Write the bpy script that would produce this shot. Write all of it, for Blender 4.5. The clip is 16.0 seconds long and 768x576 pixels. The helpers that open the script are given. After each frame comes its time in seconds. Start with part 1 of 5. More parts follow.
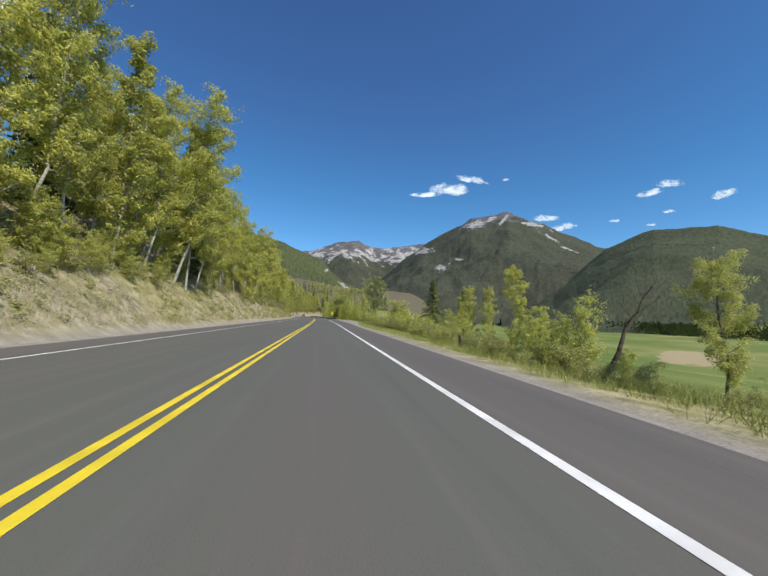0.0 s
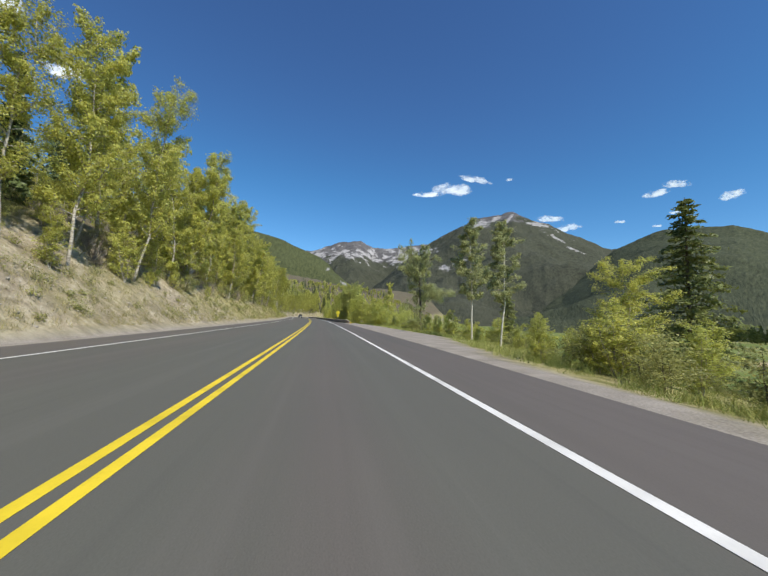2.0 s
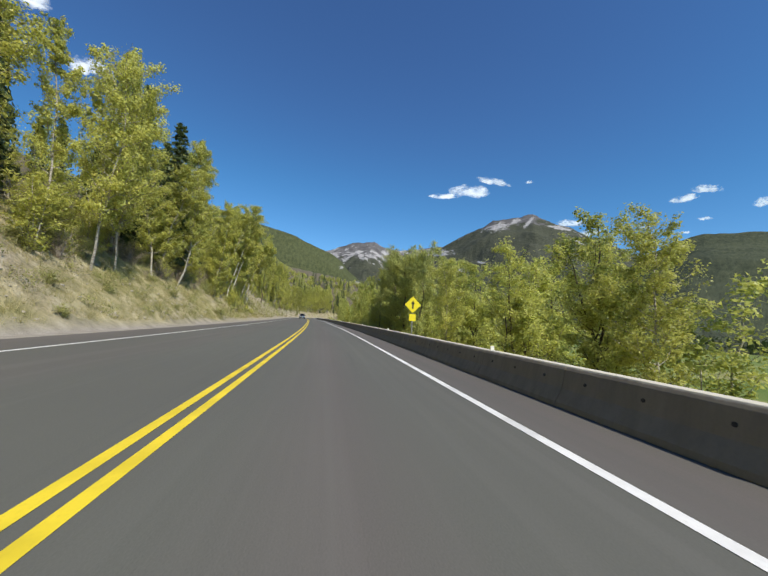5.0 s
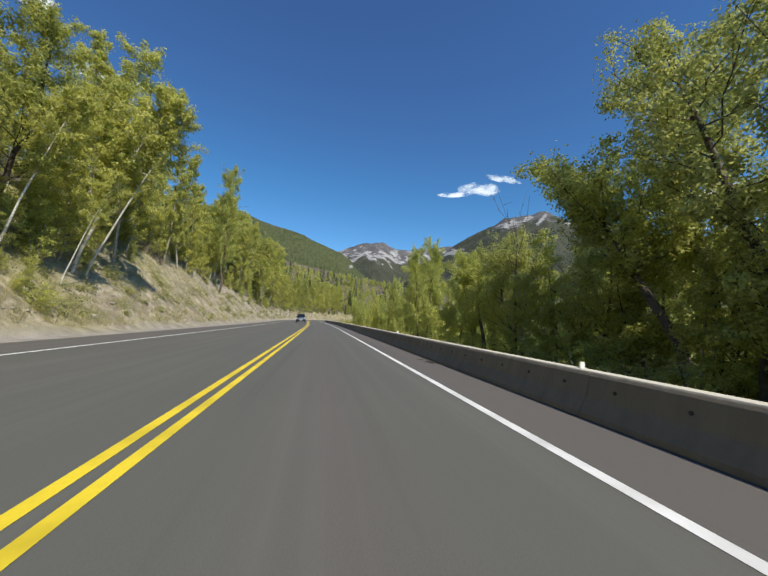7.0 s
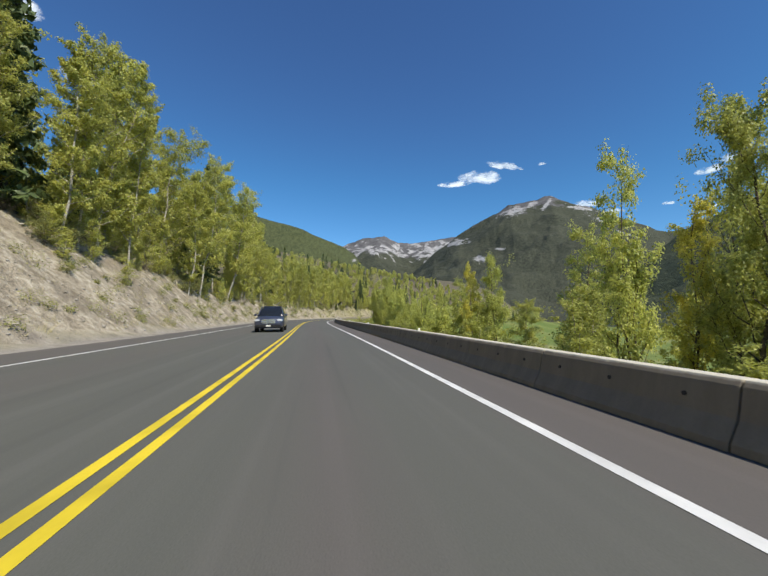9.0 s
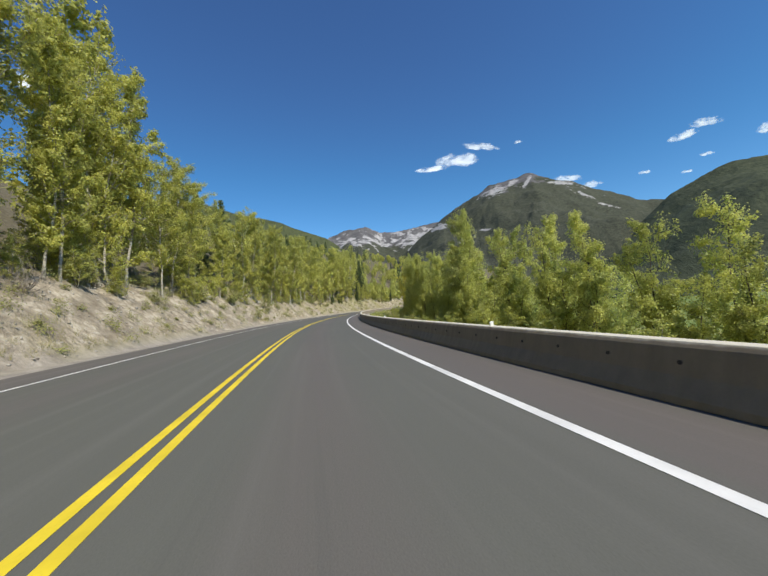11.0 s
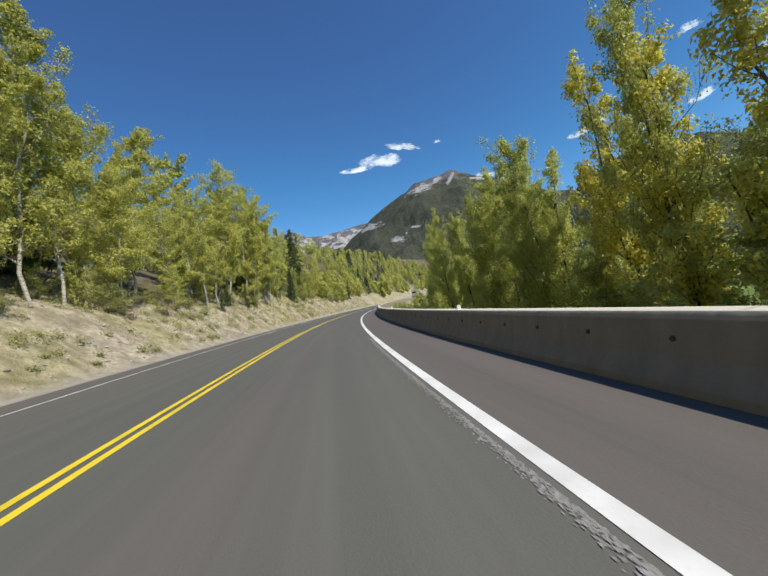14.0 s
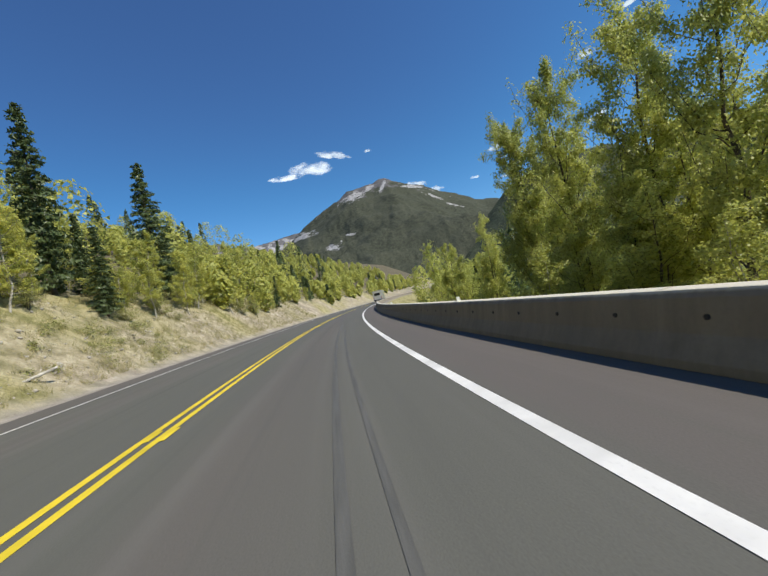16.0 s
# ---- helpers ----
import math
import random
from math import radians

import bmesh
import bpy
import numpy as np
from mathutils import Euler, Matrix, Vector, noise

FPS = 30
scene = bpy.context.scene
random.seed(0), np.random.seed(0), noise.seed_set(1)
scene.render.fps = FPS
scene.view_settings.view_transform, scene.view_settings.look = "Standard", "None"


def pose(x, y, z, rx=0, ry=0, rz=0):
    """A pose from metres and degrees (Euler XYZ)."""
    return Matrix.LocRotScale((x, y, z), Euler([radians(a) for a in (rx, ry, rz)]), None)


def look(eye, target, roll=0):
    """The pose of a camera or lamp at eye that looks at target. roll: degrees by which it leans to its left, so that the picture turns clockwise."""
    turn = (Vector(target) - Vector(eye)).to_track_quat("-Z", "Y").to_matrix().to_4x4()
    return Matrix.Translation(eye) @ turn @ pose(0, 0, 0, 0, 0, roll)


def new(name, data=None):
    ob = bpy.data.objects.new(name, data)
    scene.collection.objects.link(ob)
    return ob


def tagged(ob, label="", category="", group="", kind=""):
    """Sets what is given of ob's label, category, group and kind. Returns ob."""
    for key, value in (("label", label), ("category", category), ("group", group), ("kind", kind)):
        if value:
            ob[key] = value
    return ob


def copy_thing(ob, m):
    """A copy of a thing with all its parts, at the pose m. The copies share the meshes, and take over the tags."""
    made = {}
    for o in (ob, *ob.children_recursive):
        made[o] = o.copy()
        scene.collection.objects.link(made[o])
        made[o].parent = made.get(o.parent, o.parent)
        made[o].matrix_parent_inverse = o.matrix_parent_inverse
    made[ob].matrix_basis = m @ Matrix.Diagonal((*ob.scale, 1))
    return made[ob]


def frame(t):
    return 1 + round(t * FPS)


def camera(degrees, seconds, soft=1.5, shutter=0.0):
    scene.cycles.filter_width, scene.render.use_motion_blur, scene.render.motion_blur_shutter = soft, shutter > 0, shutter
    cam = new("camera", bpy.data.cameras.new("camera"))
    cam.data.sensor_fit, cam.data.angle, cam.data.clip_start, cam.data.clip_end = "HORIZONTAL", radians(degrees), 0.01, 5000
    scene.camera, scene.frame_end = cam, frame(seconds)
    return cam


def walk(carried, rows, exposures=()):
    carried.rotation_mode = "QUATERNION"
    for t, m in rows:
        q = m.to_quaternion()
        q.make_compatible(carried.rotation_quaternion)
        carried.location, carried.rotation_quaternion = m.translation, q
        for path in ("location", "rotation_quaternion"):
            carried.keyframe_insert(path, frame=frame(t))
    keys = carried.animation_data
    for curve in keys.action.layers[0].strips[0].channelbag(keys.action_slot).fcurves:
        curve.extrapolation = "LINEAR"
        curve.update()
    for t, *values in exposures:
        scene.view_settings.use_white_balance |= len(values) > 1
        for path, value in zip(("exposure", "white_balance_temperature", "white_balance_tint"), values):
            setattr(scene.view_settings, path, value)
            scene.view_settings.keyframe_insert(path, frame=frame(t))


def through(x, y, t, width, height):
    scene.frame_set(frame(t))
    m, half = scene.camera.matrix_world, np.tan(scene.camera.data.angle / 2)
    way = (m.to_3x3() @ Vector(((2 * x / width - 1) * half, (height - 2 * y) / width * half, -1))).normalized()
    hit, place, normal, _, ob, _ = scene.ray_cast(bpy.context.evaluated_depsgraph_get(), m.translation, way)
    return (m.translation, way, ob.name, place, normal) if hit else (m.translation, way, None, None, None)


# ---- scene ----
# ---- camera: t, x, y, z, heading, pitch, lean (degrees) ----
cam = camera(92.15, 16.0, shutter=0.02)
PATH = [
    (0, 1.73, 0.00, 1.13, 9.28, 4.42, -0.98),
    (0.5, 1.71, 12.08, 1.10, 9.25, 4.59, -1.58),
    (1, 1.70, 24.17, 1.13, 8.98, 4.52, -1.25),
    (1.5, 1.65, 36.30, 1.11, 9.00, 4.59, -0.64),
    (2, 1.60, 48.49, 1.10, 9.11, 4.58, -1.28),
    (2.5, 1.55, 60.75, 1.14, 8.61, 4.56, -1.51),
    (3, 1.44, 73.11, 1.14, 8.47, 4.99, -2.95),
    (3.5, 1.23, 85.56, 1.13, 8.03, 5.00, -3.81),
    (4, 0.96, 98.13, 1.13, 7.56, 5.20, -4.62),
    (4.7, 0.59, 115.87, 1.10, 7.32, 5.00, -3.38),
    (5.5, -0.01, 136.35, 1.10, 6.92, 4.81, -2.14),
    (6.5, -1.18, 162.29, 1.10, 5.95, 4.61, -0.90),
    (7, -2.00, 175.41, 1.11, 5.91, 5.04, -2.34),
    (7.5, -2.78, 188.58, 1.14, 6.16, 4.59, -1.95),
    (8, -3.65, 201.80, 1.11, 5.73, 4.93, -2.14),
    (8.5, -4.56, 215.07, 1.14, 5.37, 4.69, -1.20),
    (9.2, -6.03, 233.77, 1.10, 5.50, 4.05, 0.92),
    (10, -8.06, 255.10, 1.10, 5.57, 3.42, 3.03),
    (11, -10.55, 281.32, 1.16, 7.69, 2.78, 5.15),
    (11.5, -11.13, 294.17, 1.14, 9.13, 2.86, 5.26),
    (12, -11.13, 306.78, 1.09, 10.73, 2.88, 5.74),
    (12.5, -10.63, 319.15, 1.05, 12.41, 2.51, 7.46),
    (13, -9.78, 331.31, 1.05, 14.12, 2.19, 9.11),
    (13.5, -8.58, 343.22, 1.04, 16.22, 2.14, 9.63),
    (14, -7.00, 354.87, 1.03, 17.95, 1.92, 10.54),
    (14.5, -5.11, 366.22, 1.04, 20.09, 1.59, 12.79),
    (15, -2.80, 377.23, 1.06, 22.51, 1.17, 13.55),
    (15.5, -0.03, 387.94, 1.06, 25.36, 1.41, 13.87),
    (16, 3.26, 398.37, 1.04, 27.92, 1.30, 13.39),
]


def ride(x, y, z, heading, pitch, lean):
    h, p = radians(heading), radians(pitch)
    way = Vector((math.sin(h) * math.cos(p), math.cos(h) * math.cos(p), math.sin(p)))
    return look((x, y, z), Vector((x, y, z)) + way * 20, -lean)


walk(cam, [(row[0], ride(*row[1:])) for row in PATH])

# ---- sky and sun ----
SUN_AZ, SUN_EL = 145.0, 49.0  # clockwise from +y, degrees
world = bpy.data.worlds.new("sky")
world.use_nodes = True
scene.world = world
wn = world.node_tree
sky = wn.nodes.new("ShaderNodeTexSky")
sky.sky_type = "NISHITA"
sky.sun_disc = False
sky.sun_elevation, sky.sun_rotation = radians(SUN_EL), radians(SUN_AZ)
sky.altitude, sky.air_density, sky.dust_density, sky.ozone_density = 1200, 0.9, 0.1, 5.0
deep = wn.nodes.new("ShaderNodeHueSaturation")
parts = wn.nodes.new("ShaderNodeSeparateColor")
wn.links.new(sky.outputs[0], parts.inputs[0])
for socket, thin, thick in (("Saturation", 1.13, 1.19), ("Hue", 0.505, 0.494)):  # the paler the air, the deeper and greener its blue
    span = wn.nodes.new("ShaderNodeMapRange")
    for slot, value in zip(("From Min", "From Max", "To Min", "To Max"), (0.7, 2.1, thin, thick)):
        span.inputs[slot].default_value = value
    span.interpolation_type = "SMOOTHSTEP"
    wn.links.new(parts.outputs[1], span.inputs["Value"])
    wn.links.new(span.outputs[0], deep.inputs[socket])
wn.links.new(sky.outputs[0], deep.inputs["Color"])
wn.links.new(deep.outputs[0], wn.nodes["Background"].inputs[0])
wn.nodes["Background"].inputs[1].default_value = 0.152
sun = new("sun", bpy.data.lights.new("sun", "SUN"))
sun.data.energy, sun.data.angle, sun.data.color = 5.0, radians(0.53), (1.0, 0.93, 0.80)
a, e = radians(SUN_AZ), radians(SUN_EL)
sun.matrix_world = look((0, 0, 0), (-math.sin(a) * math.cos(e), -math.cos(a) * math.cos(e), -math.sin(e)))
scene.view_settings.exposure = 0.0


# ---- materials ----
class Nodes:
    """A node material built step by step."""

    def __init__(self, name, rough=0.8, metal=0.0, spec=0.5):
        self.m = bpy.data.materials.new(name)
        self.m.use_nodes = True
        self.t = self.m.node_tree
        self.b = self.t.nodes["Principled BSDF"]
        self.b.inputs["Roughness"].default_value = rough
        self.b.inputs["Metallic"].default_value = metal
        self.b.inputs["Specular IOR Level"].default_value = spec

    def add(self, kind, **sockets):
        n = self.t.nodes.new(kind)
        for k, v in sockets.items():
            self.put(n.inputs[k.replace("_", " ")], v)
        return n

    def put(self, socket, v):
        if isinstance(v, bpy.types.NodeSocket):
            self.t.links.new(v, socket)
        else:
            socket.default_value = (*v, 1.0) if isinstance(v, tuple) and len(v) == 3 and socket.type == "RGBA" else v

    def coords(self, kind="Object"):
        return self.t.nodes.new("ShaderNodeTexCoord").outputs[kind]

    def world_place(self):
        return self.t.nodes.new("ShaderNodeNewGeometry").outputs["Position"]

    def noise(self, vec, scale, detail=4.0, rough=0.55):
        return self.add("ShaderNodeTexNoise", Vector=vec, Scale=scale, Detail=detail, Roughness=rough).outputs["Fac"]

    def stretch(self, vec, sx, sy, sz):
        n = self.t.nodes.new("ShaderNodeMapping")
        self.put(n.inputs["Vector"], vec)
        n.inputs["Scale"].default_value = (sx, sy, sz)
        return n.outputs[0]

    def ramp(self, fac, *stops):
        n = self.t.nodes.new("ShaderNodeValToRGB")
        while len(n.color_ramp.elements) < len(stops):
            n.color_ramp.elements.new(0.5)
        for el, (pos, col) in zip(n.color_ramp.elements, stops):
            el.position, el.color = pos, (*col, 1.0) if isinstance(col, tuple) else (col, col, col, 1.0)
        self.put(n.inputs[0], fac)
        return n.outputs[0]

    def mix(self, fac, a, b, mode="MIX"):
        n = self.t.nodes.new("ShaderNodeMix")
        n.data_type, n.blend_type = "RGBA", mode
        for s, v in ((0, fac), (6, a), (7, b)):
            self.put(n.inputs[s], v)
        return n.outputs[2]

    def math(self, op, a, b=0.0):
        n = self.t.nodes.new("ShaderNodeMath")
        n.operation = op
        self.put(n.inputs[0], a), self.put(n.inputs[1], b)
        return n.outputs[0]

    def colour(self, v):
        self.put(self.b.inputs["Base Color"], v)
        return self

    def bump(self, height, strength=0.4, dist=0.02):
        n = self.add("ShaderNodeBump", Height=height, Strength=strength, Distance=dist)
        self.t.links.new(n.outputs[0], self.b.inputs["Normal"])
        return self


def plain(name, col, rough=0.6, metal=0.0, var=0.25, scale=6.0):
    k = Nodes(name, rough, metal)
    dark = tuple(c * (1 - var) for c in col)
    n = k.noise(k.coords(), scale, 6.0)
    k.colour(k.ramp(n, (0.3, dark), (0.7, col)))
    return k.bump(n, 0.15, 0.01).m


def asphalt_mat():
    """Neutral grey with a reddish tint between the wheel paths and on the shoulders, tar streaks and pale stone chips."""
    k = Nodes("asphalt", 0.85, spec=0.3)
    p = k.coords()
    uv = k.coords("UV")
    sep = k.add("ShaderNodeSeparateXYZ", Vector=uv)
    grain = k.noise(p, 90.0, 3.0)
    stain = k.noise(k.stretch(uv, 2.2, 0.035, 1.0), 1.0, 6.0, 0.6)
    wide = k.noise(p, 0.12, 4.0)
    base = k.ramp(grain, (0.25, (0.092, 0.093, 0.080)), (0.75, (0.133, 0.134, 0.118)))
    across = k.math("ADD", sep.outputs[0], k.math("MULTIPLY", k.math("SUBTRACT", k.noise(k.stretch(uv, 0.4, 0.05, 1.0), 1.0, 3.0), 0.5), 0.9))
    lane = k.ramp(k.math("DIVIDE", k.math("ADD", across, 7.7), 13.05), (0.0, 0.9), (0.14, 0.7), (0.18, 0.05), (0.33, 0.5), (0.42, 0.0), (0.64, 0.0), (0.715, 0.75), (0.775, 0.05), (0.855, 0.1), (0.88, 0.9), (1.0, 1.0))
    c = k.mix(k.math("MULTIPLY", lane, k.ramp(stain, (0.25, 0.35), (0.6, 1.0))), base, k.ramp(grain, (0.25, (0.106, 0.092, 0.086)), (0.75, (0.146, 0.126, 0.119))))
    c = k.mix(k.ramp(stain, (0.5, 0.0), (0.8, 0.55)), c, (0.160, 0.156, 0.142))
    c = k.mix(k.ramp(stain, (0.22, 0.6), (0.42, 0.0)), c, (0.074, 0.074, 0.069))
    k.colour(k.mix(k.ramp(wide, (0.4, 0.0), (0.7, 0.3)), c, (0.092, 0.092, 0.087)))
    return k.bump(grain, 0.2, 0.004).m


def paint_mat(name, col):
    k = Nodes(name, 0.7)
    p = k.coords()
    n = k.noise(p, 40.0, 5.0)
    w = k.noise(p, 1.3, 4.0)
    worn = tuple(c * 0.72 for c in col)
    k.colour(k.mix(k.ramp(n, (0.25, 0.5), (0.45, 0.0)), k.ramp(w, (0.3, worn), (0.6, col)), worn))
    return k.bump(n, 0.2, 0.003).m


def ground_mat():
    """Dry grass and gravel beside the road, rock on steep cuts, green field in the valley; the vertex layer 'cover' says which."""
    k = Nodes("ground_cover", 0.95, spec=0.15)
    p = k.world_place()
    att = k.t.nodes.new("ShaderNodeAttribute")
    att.attribute_name = "cover"
    sep = k.add("ShaderNodeSeparateColor", Color=att.outputs["Color"])
    fine, mid, wide = k.noise(p, 9.0, 6.0), k.noise(p, 1.1, 5.0), k.noise(p, 0.12, 4.0)
    grass = k.ramp(mid, (0.30, (0.16, 0.165, 0.05)), (0.48, (0.34, 0.31, 0.14)), (0.68, (0.52, 0.46, 0.27)))
    grass = k.mix(k.ramp(fine, (0.35, 0.4), (0.6, 0.0)), grass, (0.11, 0.10, 0.04))
    rock = k.ramp(k.noise(p, 2.3, 8.0, 0.7), (0.3, (0.19, 0.16, 0.115)), (0.5, (0.42, 0.365, 0.275)), (0.7, (0.62, 0.56, 0.45)))
    gravel = k.ramp(k.math("ADD", k.math("MULTIPLY", k.noise(p, 26.0, 4.0), 0.6), k.math("MULTIPLY", mid, 0.4)), (0.37, (0.20, 0.178, 0.155)), (0.63, (0.38, 0.35, 0.31)))
    field = k.ramp(k.noise(p, 0.016, 6.0), (0.35, (0.115, 0.168, 0.040)), (0.54, (0.175, 0.215, 0.062)), (0.70, (0.29, 0.275, 0.115)))
    xyz = k.add("ShaderNodeSeparateXYZ", Vector=p).outputs
    dx, dy = k.math("SUBTRACT", xyz[0], 200.0), k.math("SUBTRACT", xyz[1], 176.0)  # the dry bare spot in the field
    far, off = k.math("DIVIDE", k.math("ADD", k.math("MULTIPLY", dx, 0.75), k.math("MULTIPLY", dy, 0.66)), 62.0), k.math("DIVIDE", k.math("SUBTRACT", k.math("MULTIPLY", dx, 0.66), k.math("MULTIPLY", dy, 0.75)), 15.0)
    spot = k.math("SUBTRACT", k.math("MULTIPLY", k.noise(p, 0.06, 5.0), 1.6), k.math("ADD", k.math("MULTIPLY", far, far), k.math("MULTIPLY", off, off)))
    field = k.mix(k.ramp(spot, (-0.35, 0.0), (0.15, 1.0)), field, k.ramp(mid, (0.3, (0.32, 0.265, 0.14)), (0.7, (0.44, 0.37, 0.22))))
    # forest floor litter, darkened to stand in for the shade under the trees
    shaded_soil = k.ramp(k.noise(p, 1.9, 7.0, 0.7), (0.3, (0.05, 0.044, 0.03)), (0.7, (0.19, 0.165, 0.115)))
    rock = k.mix(k.ramp(k.noise(p, 0.55, 5.0, 0.65), (0.42, 0.55), (0.56, 0.0)), rock, (0.17, 0.14, 0.10))
    c = k.mix(sep.outputs[0], grass, rock)
    c = k.mix(sep.outputs[1], c, gravel)
    c = k.mix(sep.outputs[2], c, field)
    c = k.mix(att.outputs["Alpha"], shaded_soil, c)
    k.colour(c)
    return k.bump(k.math("MULTIPLY", k.math("ADD", fine, k.math("MULTIPLY", mid, 2.0)), k.math("SUBTRACT", 1.0, k.math("MULTIPLY", sep.outputs[1], 0.85))), 0.9, 0.11).m


def leaf_mat(name, dark, light, gold, through=0.35, vary=0.45):
    """Small leaves: each its own green, sprays that turn, trees that differ, and a waxy sheen."""
    k = Nodes(name, 0.45, spec=0.35)
    geo = k.t.nodes.new("ShaderNodeNewGeometry")
    info = k.t.nodes.new("ShaderNodeObjectInfo")
    each = k.ramp(geo.outputs["Random Per Island"], (0.0, dark), (0.45, light), (0.93, light), (1.0, gold))
    patch = k.noise(k.coords(), 0.55, 3.0)
    c = k.mix(k.ramp(patch, (0.50, 0.0), (0.78, 0.4)), each, gold)
    c = k.mix(k.ramp(patch, (0.28, 0.45), (0.46, 0.0)), c, dark)
    c = k.mix(k.math("MULTIPLY", info.outputs["Random"], vary), c, tuple(0.85 * v for v in dark))
    k.colour(c)
    tr = k.add("ShaderNodeBsdfTranslucent", Color=k.mix(0.25, c, gold))
    mx = k.add("ShaderNodeMixShader")
    mx.inputs[0].default_value = through
    out = k.t.nodes["Material Output"]
    k.t.links.new(k.b.outputs[0], mx.inputs[1])
    k.t.links.new(tr.outputs[0], mx.inputs[2])
    k.t.links.new(mx.outputs[0], out.inputs[0])
    return k.m


def bark_mat(name, dark, light, band=8.0):
    k = Nodes(name, 0.9, spec=0.2)
    n = k.noise(k.stretch(k.coords(), 2.0, 2.0, band), 2.0, 6.0, 0.7)
    k.colour(k.ramp(n, (0.35, dark), (0.55, light)))
    return k.bump(n, 0.6, 0.03).m


def mountain_mat(name, scree_line, pale_mid, pale_half, pale, scars=(), shade=(0.032, 0.037, 0.026), lit=(0.075, 0.080, 0.056)):
    """Dark forest, grey scree above the tree line, pale cliffs with gullies in a band of heights."""
    k = Nodes(name, 0.95, spec=0.1)
    p = k.world_place()
    xyz = k.add("ShaderNodeSeparateXYZ", Vector=p).outputs
    z = xyz[2]
    bearing = k.math("ARCTAN2", xyz[0], xyz[1])
    face = k.t.nodes.new("ShaderNodeCombineXYZ")  # upright trees: texture runs along the slope and up, not into it
    k.put(face.inputs[0], k.math("MULTIPLY", bearing, 2300.0))
    k.put(face.inputs[1], z)
    face = face.outputs[0]
    tree = k.noise(face, 0.075, 6.0, 0.75)
    wide = k.noise(p, 0.004, 6.0, 0.6)
    forest = k.ramp(tree, (0.35, shade), (0.62, lit))
    forest = k.mix(k.ramp(wide, (0.45, 0.0), (0.7, 0.7)), forest, tuple(1.05 * v for v in lit))
    scree = k.ramp(k.noise(p, 0.02, 8.0, 0.7), (0.35, (0.085, 0.083, 0.086)), (0.65, (0.165, 0.158, 0.16)))
    rise = k.math("DIVIDE", k.math("SUBTRACT", z, scree_line), 150.0)
    bare = k.math("ADD", rise, k.math("MULTIPLY", k.math("SUBTRACT", k.noise(k.stretch(p, 1.0, 1.0, 0.3), 0.009, 8.0, 0.65), 0.5), 5.0))
    c = k.mix(k.ramp(bare, (0.3, 0.0), (0.7, 0.92)), forest, scree)
    gully = k.noise(k.stretch(p, 1.0, 1.0, 0.22), 0.010, 6.0, 0.66)
    off = k.math("DIVIDE", k.math("ABSOLUTE", k.math("SUBTRACT", z, pale_mid)), pale_half)
    cliff = k.math("SUBTRACT", k.math("ADD", k.math("MULTIPLY", k.math("SUBTRACT", gully, 0.5), 7.0), pale), off)
    if scars:  # bare couloirs and cliff patches: bearing, rise, half length, half breadth, slant in degrees
        rag = k.math("MULTIPLY", k.math("SUBTRACT", k.noise(face, 0.030, 7.0, 0.75), 0.5), 4.6)
        run = k.math("SQRT", k.math("ADD", k.math("MULTIPLY", xyz[0], xyz[0]), k.math("MULTIPLY", xyz[1], xyz[1])))
        az, el = k.math("MULTIPLY", bearing, 57.2958), k.math("MULTIPLY", k.math("ARCTAN2", z, run), 57.2958)
        for a0, e0, long, broad, slant in scars:
            da, de = k.math("SUBTRACT", az, a0), k.math("SUBTRACT", el, e0)
            co, si = math.cos(radians(slant)), math.sin(radians(slant))
            u = k.math("DIVIDE", k.math("ADD", k.math("MULTIPLY", da, co), k.math("MULTIPLY", de, si)), long)
            v = k.math("DIVIDE", k.math("SUBTRACT", k.math("MULTIPLY", de, co), k.math("MULTIPLY", da, si)), broad)
            r = k.math("SQRT", k.math("ADD", k.math("MULTIPLY", u, u), k.math("MULTIPLY", v, v)))
            cliff = k.math("MAXIMUM", cliff, k.math("ADD", k.math("SUBTRACT", 1.15, r), rag))
    rock = k.ramp(k.noise(k.stretch(p, 1.0, 1.0, 0.3), 0.03, 7.0, 0.7), (0.3, (0.19, 0.188, 0.188)), (0.65, (0.47, 0.46, 0.45)))
    k.colour(k.mix(k.ramp(cliff, (0.38, 0.0), (0.6, 0.95)), c, rock))
    return k.bump(tree, 0.5, 12.0).m


ASPHALT = asphalt_mat()
YELLOW, WHITE = paint_mat("yellow_paint", (0.80, 0.615, 0.03)), paint_mat("white_paint", (0.78, 0.78, 0.76))
GROUND = ground_mat()
LEAF_A = leaf_mat("aspen_leaf", (0.26, 0.295, 0.078), (0.66, 0.665, 0.175), (0.79, 0.72, 0.18), 0.5, 0.36)
LEAF_B = leaf_mat("cottonwood_leaf", (0.235, 0.275, 0.078), (0.62, 0.645, 0.175), (0.76, 0.72, 0.18), 0.5, 0.36)
LEAF_OLD = leaf_mat("old_cottonwood_leaf", (0.22, 0.255, 0.085), (0.60, 0.62, 0.195), (0.73, 0.70, 0.21), 0.5, 0.3)
LEAF_C = leaf_mat("shrub_leaf", (0.20, 0.22, 0.075), (0.43, 0.44, 0.155), (0.60, 0.56, 0.20), 0.4)
LEAF_GREY = leaf_mat("grey_green_aspen_leaf", (0.20, 0.23, 0.10), (0.44, 0.47, 0.21), (0.55, 0.55, 0.25), 0.38, 0.2)
